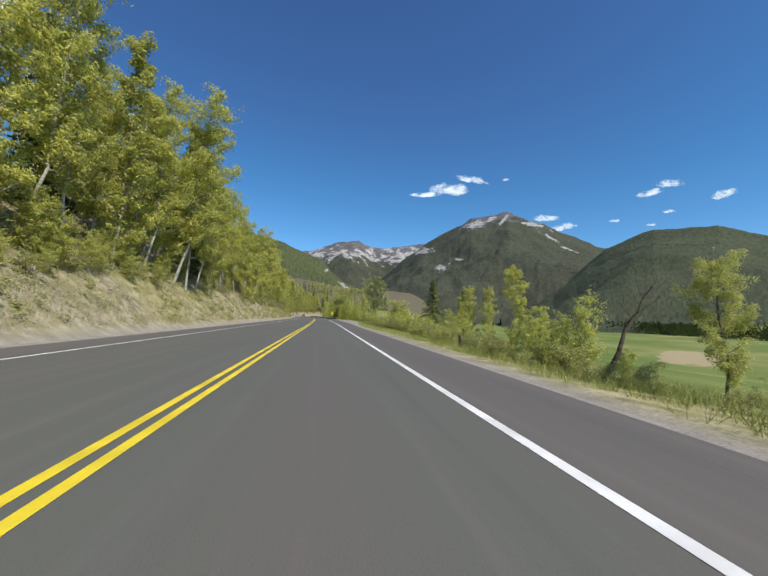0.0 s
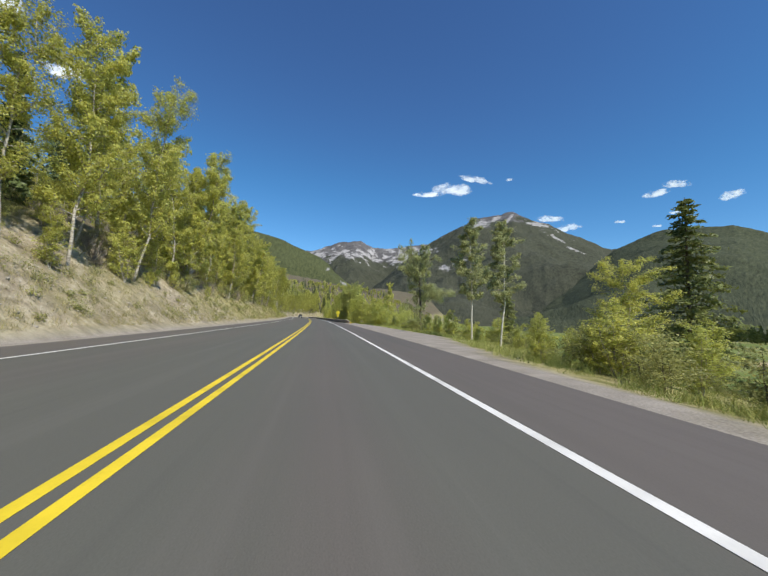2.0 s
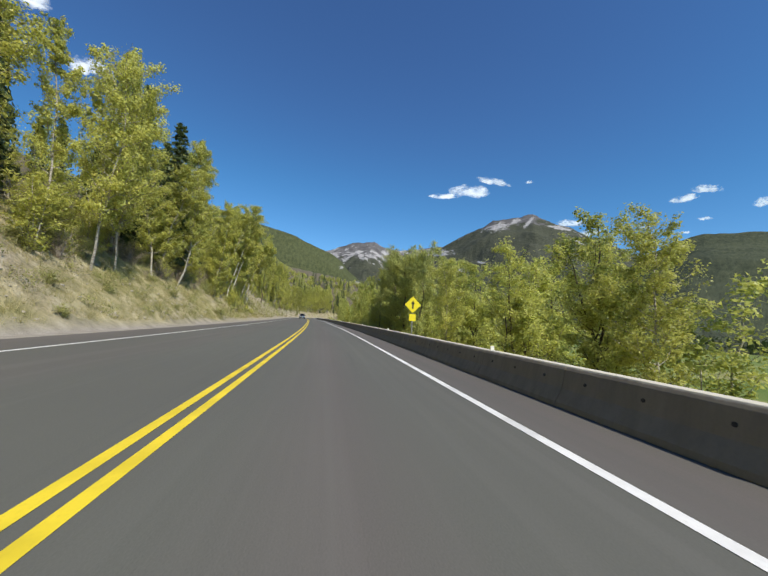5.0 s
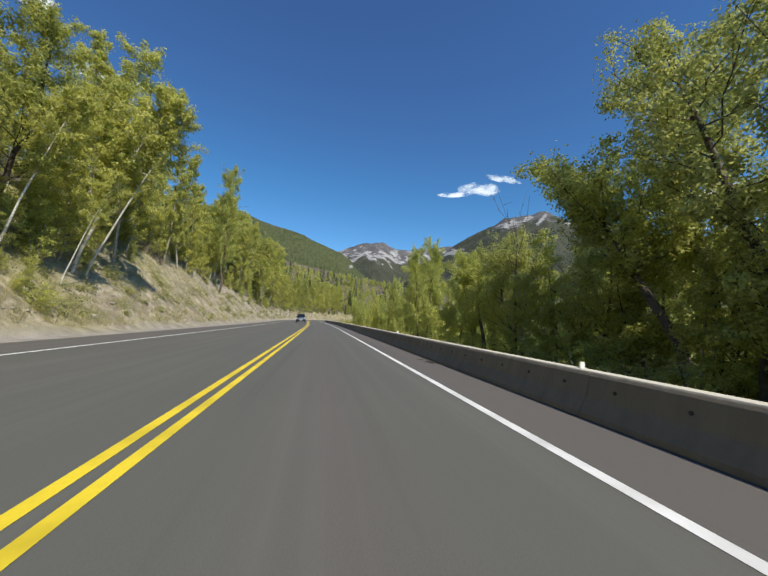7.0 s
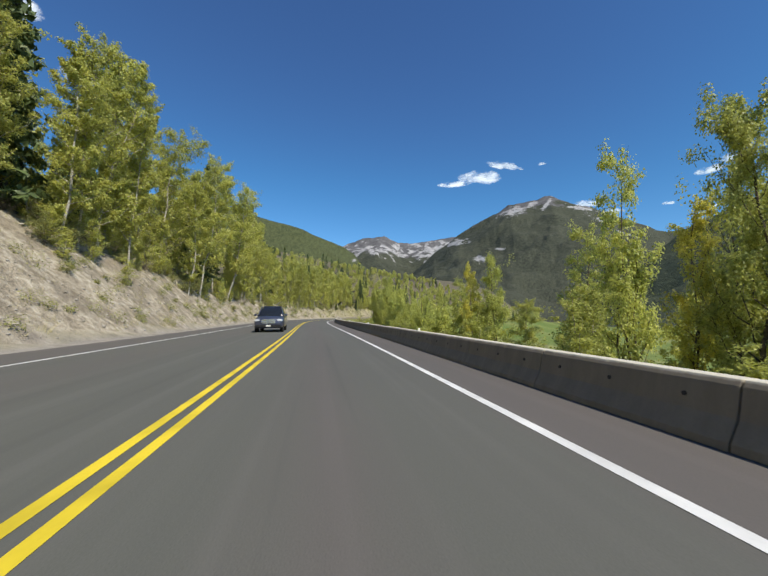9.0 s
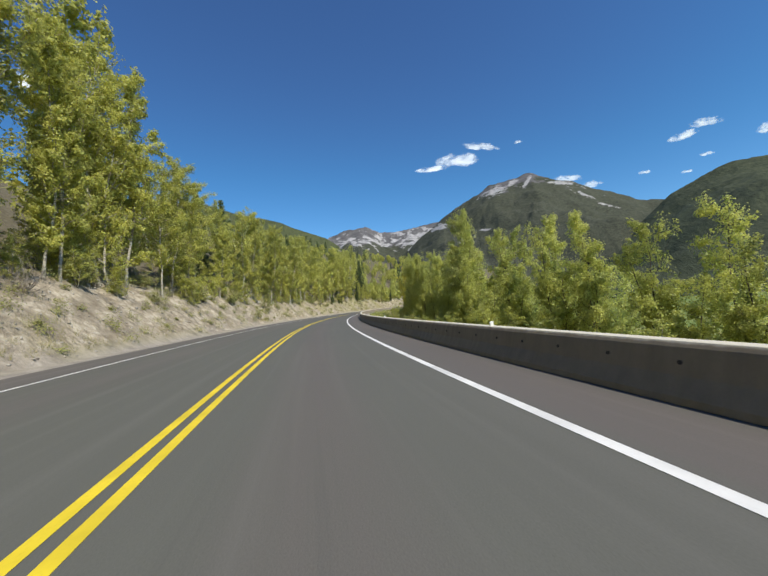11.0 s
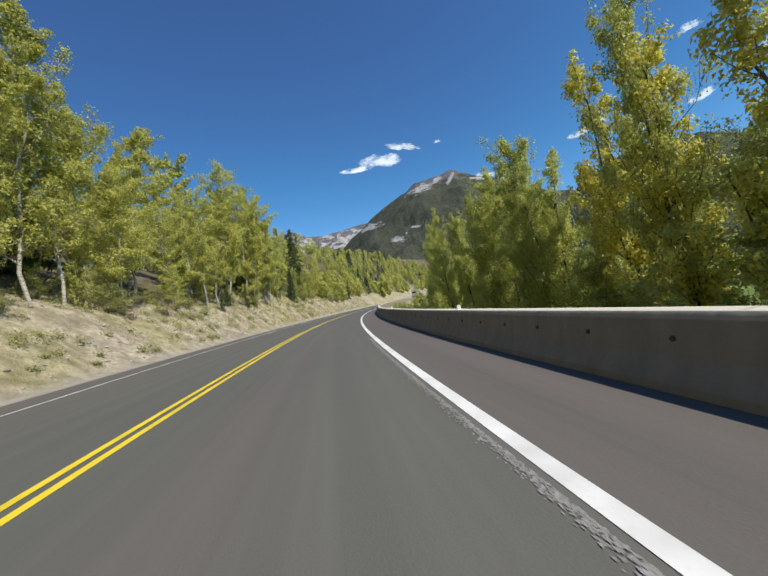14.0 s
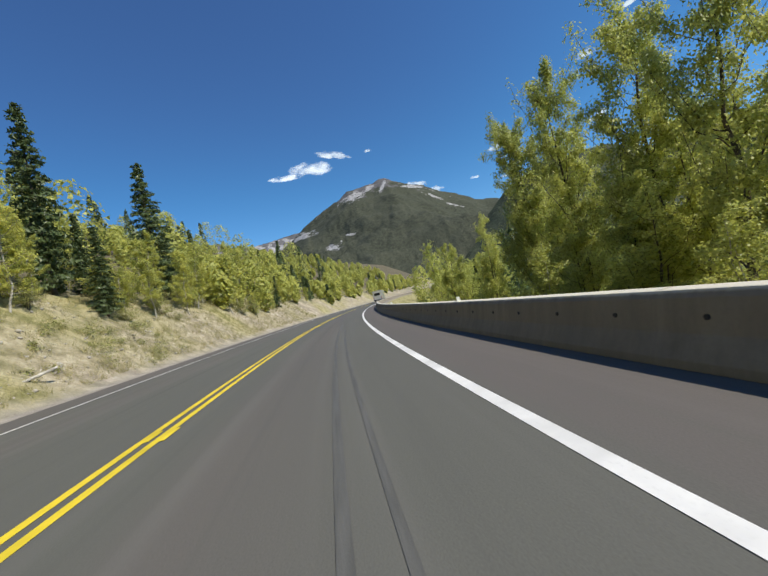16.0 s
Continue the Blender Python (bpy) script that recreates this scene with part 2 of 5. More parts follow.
LEAF_GOLD = leaf_mat("golden_aspen_leaf", (0.36, 0.35, 0.08), (0.70, 0.66, 0.14), (0.80, 0.70, 0.12), 0.55, 0.1)
NEEDLE_LIGHT = leaf_mat("light_needles", (0.13, 0.16, 0.05), (0.27, 0.31, 0.09), (0.37, 0.37, 0.11), 0.3)
NEEDLE = leaf_mat("needles", (0.06, 0.09, 0.035), (0.13, 0.175, 0.06), (0.21, 0.24, 0.075), 0.2)
BARK_PALE = bark_mat("pale_bark", (0.14, 0.12, 0.09), (0.50, 0.47, 0.40))
BARK_WHITE = bark_mat("white_bark", (0.30, 0.28, 0.23), (0.72, 0.69, 0.60))
BARK_DARK = bark_mat("dark_bark", (0.04, 0.032, 0.025), (0.14, 0.115, 0.09), 3.0)
DARK = plain("dark_hole", (0.045, 0.043, 0.04), 0.9)

# ---- the road's line: curvature per kilometre every 25 m ----
BEND = [0.35, 0.136, -0.051, -0.3111, -0.3879, -0.414, -0.5168, -0.921, -0.154, -0.0903, -1.005, -0.5378, 1.8831, 3.5783, 3.3922, 3.0371, 3.9376, 3.9095, 2.8128, 2.4894, 2.5663, 2.2643, 1.552, 0.6744]
GS = np.arange(-60.0, 700.0, 1.0)
bend = np.interp(GS, -20 + 25 * np.arange(24), BEND) / 1000
TH = np.concatenate([[0], np.cumsum((bend[1:] + bend[:-1]) / 2)])
TH -= np.interp(0, GS, TH)
mid = (TH[1:] + TH[:-1]) / 2
RX, RY = np.concatenate([[0], np.cumsum(np.sin(mid))]), np.concatenate([[0], np.cumsum(np.cos(mid))])
RX, RY = RX - np.interp(0, GS, RX), RY - np.interp(0, GS, RY)
LEFT_EDGE, RIGHT_EDGE, LEFT_LINE, RIGHT_LINE, BARRIER = -7.7, 5.35, -5.5, 3.6, 4.71


def on_road(s, d):
    """World x, y at s metres along the road and d metres right of its centre line."""
    t = np.interp(s, GS, TH)
    return np.interp(s, GS, RX) + d * np.cos(t), np.interp(s, GS, RY) - d * np.sin(t)


def heading(s):
    return float(np.interp(s, GS, TH))


def to_road(x, y):
    """Along and across for arrays of world x, y."""
    s = np.clip(y, -59, 698)
    for _ in range(12):
        px, py, t = np.interp(s, GS, RX), np.interp(s, GS, RY), np.interp(s, GS, TH)
        s = np.clip(s + 0.8 * ((x - px) * np.sin(t) + (y - py) * np.cos(t)), -59, 698)
    px, py, t = np.interp(s, GS, RX), np.interp(s, GS, RY), np.interp(s, GS, TH)
    along = (x - px) * np.sin(t) + (y - py) * np.cos(t)
    d = (x - px) * np.cos(t) - (y - py) * np.sin(t)
    s0 = np.clip(y, -59, 690)
    d0 = x - np.interp(s0, GS, RX)  # far from the road plain offsets serve
    far = np.clip((np.abs(d0) - 60) / 40, 0, 1)
    return np.where(far >= 1, s0, s), d * (1 - far) + d0 * far


def wobble(x, y, size, seed=0.0):
    """Smooth uneven values in -1..1 for arrays, without a lattice."""
    out = 0
    for i in range(6):
        a = 1.7 * i + seed
        f = (1 + 0.37 * i) / size
        out = out + np.sin(f * (x * math.cos(a) + y * math.sin(a)) * 2.2 + 5.1 * i + seed * 3) / (1 + 0.35 * i)
    return out / 3.2


def cut_height(s):
    return np.interp(s, [0, 25, 60, 85, 115, 160, 200, 215, 240, 250, 265, 285, 300, 330, 350, 385, 405, 420, 428, 442, 600], [6.2, 6.2, 6.0, 6.5, 5.2, 5.2, 6.6, 8.6, 10.0, 7.6, 6.0, 4.6, 3.9, 4.2, 5.1, 3.8, 3.6, 6.2, 5.2, 4.2, 4.0])


def right_edge(s):
    return np.interp(s, [0, 49, 60, 72, 104, 116, 122, 600], [6.1, 6.1, 7.0, 9.2, 9.2, 8.2, 6.2, 6.0])


def height(s, d, x, y):
    u = -d - 9.2
    cut = cut_height(s)
    run = cut / 0.98
    up = np.where(u < run, cut * np.clip(u / run, 0, 1), cut + 0.52 * np.minimum(u - run, 70) + 0.25 * np.maximum(u - run - 70, 0))
    up = np.minimum(up, 60 + 0.02 * u)
    rough = np.clip(u / 2, 0, 1)
    up = up + rough * (0.45 * wobble(x, y, 5.0) + 0.22 * wobble(x, y, 1.6, 2.0) + 0.12 * wobble(x, y, 0.8, 4.0))
    v = d - right_edge(s)
    near = np.interp(s, [106, 126], [0.16, 0.45])
    down = -np.minimum(near * np.clip(v, 0, 15) + 0.4 * np.maximum(v - 15, 0), 5.2) - np.clip((v - 30) * 0.12, 0, 12.8) + np.clip(v / 3, 0, 1) * (0.2 * wobble(x, y, 4.0, 1.0)) + 0.25 * np.clip(v / 40, 0, 1) * wobble(x, y, 60.0, 3.0)
    return np.where(d < 0, np.where(u > 0, up, 0), np.where(v > 0, down, 0)) - 0.04


def ground_z(s, d):
    x, y = on_road(s, d)
    return float(height(np.array(s), np.array(d), np.array(x), np.array(y)))


# ---- mesh helpers ----
def mesh_from(name, verts, faces, mats, smooth=False, ids=None):
    me = bpy.data.meshes.new(name)
    me.from_pydata(verts.tolist() if isinstance(verts, np.ndarray) else verts, [], faces.tolist() if isinstance(faces, np.ndarray) else faces)
    for m in mats if isinstance(mats, (list, tuple)) else [mats]:
        me.materials.append(m)
    if ids is not None:
        me.polygons.foreach_set("material_index", ids)
    if smooth:
        me.polygons.foreach_set("use_smooth", [True] * len(me.polygons))
    me.update()
    return me


def part(name, me, parent, label=""):
    ob = new(name, me)
    ob.parent = parent
    return tagged(ob, label)


def bm_mesh(name, bm, mat, smooth=False):
    me = bpy.data.meshes.new(name)
    bm.to_mesh(me)
    bm.free()
    me.materials.append(mat)
    if smooth:
        me.polygons.foreach_set("use_smooth", [True] * len(me.polygons))
    return me


def grid_faces(rows, cols):
    i = np.arange(rows - 1)[:, None] * cols + np.arange(cols - 1)[None]
    return np.stack([i, i + 1, i + cols + 1, i + cols], -1).reshape(-1, 4)


def strip(name, s0, s1, left, right, z, mat, step=1.0, thick=0.0, wider=None):
    """A band that follows the road between two offsets."""
    s = np.linspace(s0, s1, max(2, int((s1 - s0) / step) + 1))
    offs = np.linspace(left, right, max(2, int(abs(right - left) / 1.5) + 2))
    S, D = np.meshgrid(s, offs, indexing="ij")
    if wider is not None:
        D[:, -1] += wider(s)
    x, y = on_road(S, D)
    v = np.stack([x, y, np.full_like(x, z)], -1).reshape(-1, 3)
    f = grid_faces(len(s), len(offs))
    me = mesh_from(name, v, f, mat)
    uv = me.uv_layers.new(name="uv")
    idx = np.empty(len(me.loops), dtype=np.int32)
    me.loops.foreach_get("vertex_index", idx)
    uv.data.foreach_set("uv", np.stack([D.ravel(), S.ravel()], -1)[idx].astype(np.float32).ravel())
    ob = new(name, me)
    if thick:
        md = ob.modifiers.new("thick", "SOLIDIFY")
        md.thickness, md.offset = thick, -1
    return ob


# ---- ground sheet to the horizon ----
def spread(lo, hi, step, far):
    inner = np.arange(lo, hi, step)
    out, g, p = [], step, hi
    while p < far:
        g *= 1.13
        p += g
        out.append(p)
    back, g, p = [], step, lo
    while p > -far:
        g *= 1.13
        p -= g
        back.append(p)
    return np.concatenate([back[::-1], inner, out])


xs, ys = spread(-52, 62, 0.9, 4900), spread(-8, 500, 0.9, 4900)
X, Y = np.meshgrid(xs, ys)
S, D = to_road(X, Y)
Zg = height(S, D, X, Y)
ground_me = mesh_from("ground", np.stack([X, Y, Zg], -1).reshape(-1, 3), grid_faces(len(ys), len(xs)), GROUND, smooth=True)
u, v = -D - 9.2, D - right_edge(S)
patchy = wobble(X, Y, 7.0, 6.0)
rocky = np.interp(S, [0, 41, 62, 114, 156, 197, 223, 270, 342, 431], [0.55, 0.55, 0.65, 0.5, 0.15, 0.4, 1.0, 1.4, 1.3, 0.6])
cover = np.zeros((*X.shape, 4))
cover[..., 0] = np.clip((u > 0) * (rocky + 0.75 * patchy + 0.35 * wobble(X, Y, 2.2, 8.0)) * np.clip(1.6 - u / (cut_height(S) / 0.98 + 1.5), 0, 1), 0, 1)
cover[..., 1] = np.where(D < 0, np.clip(0.75 - u / 0.5, 0, 1), np.clip(1 - v / 0.5, 0, 1))
cover[..., 2] = np.clip((v - 9) / 8, 0, 1) * (1 - cover[..., 1])
# past the crest the cover gives way to the shade-darkened forest floor
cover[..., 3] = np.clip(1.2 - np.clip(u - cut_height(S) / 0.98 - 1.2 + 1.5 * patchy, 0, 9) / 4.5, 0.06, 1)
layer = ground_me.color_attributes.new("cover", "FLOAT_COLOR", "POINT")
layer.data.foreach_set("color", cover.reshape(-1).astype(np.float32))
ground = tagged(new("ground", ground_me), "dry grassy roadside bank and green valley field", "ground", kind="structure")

# ---- road ----
tagged(strip("road", -40, 690, LEFT_EDGE, RIGHT_EDGE, 0.0, ASPHALT, thick=0.03, wider=lambda s: np.interp(s, [34, 50, 64, 100, 112, 118], [0, 0.28, 0.4, 0.45, 0.2, 0])), "grey asphalt two-lane mountain highway", "road", kind="structure")
for name, d, w, mat, label in (("centre_line", -0.118, 0.115, YELLOW, "solid yellow painted centre line"), ("centre_line", 0.118, 0.115, YELLOW, "solid yellow painted centre line"),
                               ("edge_line", RIGHT_LINE, 0.122, WHITE, "solid white painted edge line"), ("edge_line", LEFT_LINE, 0.12, WHITE, "solid white painted edge line")):
    tagged(strip(name, -40, 690, d - w / 2, d + w / 2, 0.004, mat), label, "road marking", kind="structure")


# ---- mountains ----
def mountain(name, label, ridge, dist, front, mat, rough, seed):
    az = np.arange(ridge[0][0], ridge[-1][0] + 0.01, 0.16)
    el = np.interp(az, [r[0] for r in ridge], [r[1] for r in ridge])
    D_ = np.interp(az, [r[0] for r in ridge], [r[2] if len(r) > 2 else dist for r in ridge])
    rows = np.concatenate([np.linspace(0, 1, 60), [1.08, 1.2]])
    F, A = np.meshgrid(rows, np.radians(az), indexing="ij")
    R = (front + (1 - front) * F) * D_[None]
    top = np.tan(np.radians(el))[None] * D_[None] + 1.1
    prof = np.where(F <= 1, 0.30 * F + 0.70 * F ** 1.7, 1 - 2.2 * (F - 1))
    x, y = R * np.sin(A), R * np.cos(A)
    g = np.array([noise.fractal(Vector((p * 0.0016 + seed, q * 0.0016, seed)), 1.0, 2.1, 6) for p, q in zip(x.ravel(), y.ravel())]).reshape(x.shape)
    h = np.array([noise.fractal(Vector((p * 0.011 + seed, q * 0.011, 0)), 0.9, 2.1, 4) for p, q in zip(x.ravel(), y.ravel())]).reshape(x.shape)
    z = top * prof + rough * g * np.sin(np.clip(F, 0, 1) * math.pi) ** 0.8 + h * rough * 0.10 * np.clip(F * 3, 0, 1) - 6 - 40 * (1 - np.clip(F, 0, 1)) ** 3
    me = mesh_from(name, np.stack([x, y, z], -1).reshape(-1, 3), grid_faces(len(rows), len(az)), mat, smooth=True)
    return tagged(new(name, me), label, "mountain", kind="structure")


MT_FAR, MT_MAIN = mountain_mat("bare_rock_mountain", 560.0, 700.0, 170.0, 0.8), mountain_mat("wooded_mountain", 690.0, 720.0, 260.0, -0.25, ((27.5, 14.6, 1.5, 0.3, 50.0), (23.2, 14.0, 2.2, 0.6, 14.0), (31.5, 13.5, 1.9, 0.4, -16.0), (18.3, 7.7, 1.1, 0.6, 20.0), (15.4, 10.2, 1.8, 0.5, 10.0), (20.9, 8.9, 0.8, 0.25, 0.0), (33.6, 11.6, 1.6, 0.22, -30.0), (36.0, 9.8, 1.4, 0.18, -25.0), (25.6, 14.7, 1.0, 0.4, 30.0)))
MT_WOOD = mountain_mat("forest_mountain", 2600.0, 3000.0, 100.0, 0.0, (), (0.034, 0.042, 0.026), (0.085, 0.097, 0.056))
MT_HILL = mountain_mat("sunlit_forest_hill", 2600.0, 3000.0, 100.0, 0.0, ((3.2, 4.6, 1.6, 0.28, -38.0), (0.4, 7.0, 0.5, 0.3, 30.0)), (0.036, 0.045, 0.020), (0.100, 0.114, 0.050))
mountain("backdrop_far_ridge", "pale bare rock ridge far up the valley", [(-14, 9.5), (-5, 9.6), (-1.9, 9.9), (2.6, 11.5), (5.2, 11.7), (7.2, 10.7), (9.5, 10.6), (12.5, 11.0), (15.2, 11.3), (20, 11.0), (24, 8)], 4500, 0.5, MT_FAR, 150, 3.0)
mountain("backdrop_peak", "dark forested mountain with a bare rocky peak", [(-3, 0.2), (4, 2.0), (8, 5.2), (12, 8.6), (15.2, 11.0), (18.2, 12.7), (20.8, 14.0), (22.6, 14.9), (25.2, 15.2), (28.0, 15.6), (30.7, 14.4), (33.9, 12.9), (37.0, 11.3), (40.4, 9.6), (45, 8.5), (52, 7)], 3100, 0.35, MT_MAIN, 130, 7.0)
mountain("backdrop_right_ridge", "rounded dark forested mountain", [(27, 0.2), (34, 4), (38, 7.6), (40.4, 9.5), (43.2, 10.8), (45.8, 11.5), (49.1, 11.4), (51.8, 11.2), (54.2, 10.2), (57, 9.2), (62, 9.5), (70, 11), (80, 12), (95, 10), (120, 9)], 2000, 0.28, MT_WOOD, 55, 11.0)
mountain("backdrop_left_hill", "olive green forested hill above the road", [(-60, 15), (-30, 14), (-14, 13.2), (-11, 12.2), (-8.6, 11.7), (-6, 11.0), (-4.5, 10.3), (-3, 9.8), (-1, 9.0), (0.5, 8.0), (1.5, 6.8), (3.5, 5.3), (4.5, 4.9), (8, 2.6), (11, 0.5)], 1300, 0.45, MT_HILL, 36, 15.0)


# ---- plants ----
def fast_mesh(name, verts, quads, mat):
    """A mesh of loose quads from arrays."""
    me = bpy.data.meshes.new(name)
    me.vertices.add(len(verts))
    me.vertices.foreach_set("co", np.asarray(verts, np.float32).ravel())
    n = quads.shape[1]
    me.loops.add(quads.size)
    me.loops.foreach_set("vertex_index", quads.astype(np.int32).ravel())
    me.polygons.add(len(quads))
    me.polygons.foreach_set("loop_start", np.arange(0, quads.size, n, dtype=np.int32))
    me.materials.append(mat)
    me.update(calc_edges=True)
    return me


def leaf_points(centres, size, rng, out=None, slim=0.75):
    """A pointed little leaf at each centre, its face turned outwards and up where out is given."""
    n = len(centres)
    face = rng.normal(size=(n, 3))
    face /= np.linalg.norm(face, axis=1)[:, None]
    if out is not None:
        face = face * 0.6 + out + np.array([0, 0, 0.4])
        face /= np.linalg.norm(face, axis=1)[:, None] + 1e-9
    a = np.cross(face, rng.normal(size=(n, 3)))
    a /= np.linalg.norm(a, axis=1)[:, None] + 1e-9
    b = np.cross(face, a)
    l = (size * rng.uniform(0.65, 1.4, n))[:, None]
    v = np.stack([centres - a * l * 0.5, centres + a * l * 0.5 + b * l * slim * 0.2, centres + b * l * slim], 1).reshape(-1, 3)
    return v, np.arange(3 * n).reshape(-1, 3)


def tube(points, r0, r1, sides=6):
    """A tapered limb along points."""
    p = np.asarray(points, float)
    t = np.gradient(p, axis=0)
    t /= np.linalg.norm(t, axis=1)[:, None] + 1e-9
    side = np.cross(t, np.array([0.31, 0.87, 0.11]))
    side /= np.linalg.norm(side, axis=1)[:, None] + 1e-9
    other = np.cross(t, side)
    r = np.linspace(r0, r1, len(p))[:, None, None]
    an = np.linspace(0, 2 * math.pi, sides, endpoint=False)
    ring = p[:, None] + r * (np.cos(an)[None, :, None] * side[:, None] + np.sin(an)[None, :, None] * other[:, None])
    i = np.arange(len(p) - 1)[:, None] * sides
    j = np.arange(sides)[None]
    k = (j + 1) % sides
    return ring.reshape(-1, 3), np.stack([i + j, i + k, i + sides + k, i + sides + j], -1).reshape(-1, 4)


def join(pieces):
    """One body: each limb or twig is tied to the wood that it springs from."""
    vs, fs, off = [pieces[0][0]], [pieces[0][1]], len(pieces[0][0])
    for v, f in pieces[1:]:
        near = np.argpartition(((np.concatenate(vs) - v[0]) ** 2).sum(1), 2)[:2]
        vs.append(v), fs.append(f + off), fs.append(np.array([[near[0], near[1], off + 1, off]]))
        off += len(v)
    return np.concatenate(vs), np.concatenate(fs)


def broadleaf(name, label, seed, tall, radius, low, leaves, size, leaf, bark, stems=1, rise=0.9, spire=0.6, girth=0.011, category="tree", heavy=(), bow=0.012, arch=0.0):
    """A leafy tree or shrub: stems, rising limbs, twigs, and sprays of small leaves along the twigs with gaps between them.
    heavy: single stout limbs as height, bearing in degrees, reach and rise; arch: how far the top hangs over."""
    rng = np.random.default_rng(seed)
    wood, sprays = [], []
    up = np.array([0.0, 0.0, 1.0])
    for q in range(stems):
        h = tall * (1 if q == 0 else rng.uniform(0.6, 0.95))
        n = 9
        z = np.linspace(-0.3, h, n)
        lean = rng.normal(0, 1, 2) * (0 if stems == 1 else 0.25) * radius
        wav = np.cumsum(rng.normal(0, tall * bow, (n, 2)), 0)
        stem = np.column_stack([wav + lean[None] * (z / h)[:, None], z])
        stem[:, 0] += arch * np.clip(z / h, 0, 1) ** 1.7
        wood.append(tube(stem, tall * girth * (1.0 if stems == 1 else 0.65), tall * 0.0015, 7))
        count = int((30 if stems == 1 else 15 if stems < 4 else 8) * (0.7 + 0.3 * tall / 10))
        plan = [(low + (0.985 - low) * ((i + rng.uniform()) / count), i * 2.4 + rng.normal(0, 0.5), None, None) for i in range(count)]
        if q == 0:
            plan += [(f, radians(b), reach, lift) for f, b, reach, lift in heavy]
        for f, a, reach, lift in plan:
            base = np.array([np.interp(f * h, z, stem[:, c]) for c in range(3)])
            body = math.sin(math.pi * min(1, (1 - f) / (1 - low) * (1 - spire * 0.35) + 0.12)) ** 0.7
            up_ = (f - low) / (1 - low)
            body = (1 - spire) * body + spire * (1 - up_) ** 0.75 * min(1.0, 0.45 + 3.0 * up_)
            stout = 1.0 if reach is None else 2.4
            if reach is None:
                reach = radius * (0.30 + 0.70 * body) * rng.uniform(0.5, 1.15) * (1 if stems == 1 else 0.75)
                lift = rise * rng.uniform(0.6, 1.2)
            k = np.linspace(0, 1, 5)[:, None]
            out = np.array([math.cos(a), math.sin(a), 0])
            limb = base + out * reach * k + up * reach * lift * (0.5 * k + 0.6 * k ** 2)
            limb[1:] += rng.normal(0, 0.05 * reach, (4, 3))
            wood.append(tube(limb[::2] if stems > 3 else limb, tall * 0.0034 * (1.2 - f) * stout, tall * 0.0008, 3 if stems > 1 else 4))
            way = (limb[-1] - limb[0]) / (np.linalg.norm(limb[-1] - limb[0]) + 1e-9)
            twigs = int((5 if stems == 1 else 4) * (1 + stout) / 2)
            for t in range(twigs):
                at = 0.22 + 0.78 * (t + rng.uniform()) / twigs
                p0 = np.array([np.interp(at, k[:, 0], limb[:, c]) for c in range(3)])
                to = way * 0.55 + rng.normal(0, 0.55, 3) + up * 0.25
                to *= (0.16 * radius + 0.22 * reach) * rng.uniform(0.7, 1.4) / (np.linalg.norm(to) + 1e-9)
                if stems == 1:
                    wood.append(tube(np.stack([p0, p0 + to * 0.6, p0 + to]), tall * 0.0009, tall * 0.0004, 3))
                sprays.append((p0, to, 0.055 * radius + 0.055 * reach, rng.uniform(0.05, 1.0) ** 1.3 * np.linalg.norm(to)))
        for t in range(5):  # the leading shoot
            p0 = stem[-1] - up * tall * 0.035 * t
            to = up * 0.05 * tall + rng.normal(0, 0.05 * radius, 3)
            sprays.append((p0, to, 0.06 * radius + 0.03 * t, 0.4 * np.linalg.norm(to)))
    p0, to, thick, w = (np.array([v[c] for v in sprays]) for c in range(4))
    pick = rng.choice(len(sprays), leaves, p=w / w.sum())
    along = rng.uniform(0, 1.05, leaves)[:, None]
    puff = np.clip(rng.normal(0, 1, (leaves, 3)), -1.9, 1.9) * np.array([1, 1, 0.75])
    c = p0[pick] + to[pick] * along + puff * (thick[pick][:, None] * (1.25 - 0.6 * along))
    out = 0.7 * puff / (np.linalg.norm(puff, axis=1)[:, None] + 1e-9) + 0.5 * c * np.array([1, 1, 0]) / (radius + np.abs(c))
    keep = c[:, 2] > 0.05
    root = tagged(new(name), label, category)
    part("trunk", fast_mesh("trunk", *join(wood), bark), root)
    part("crown", fast_mesh("crown", *leaf_points(c[keep], size, rng, out[keep]), leaf), root)
    return root


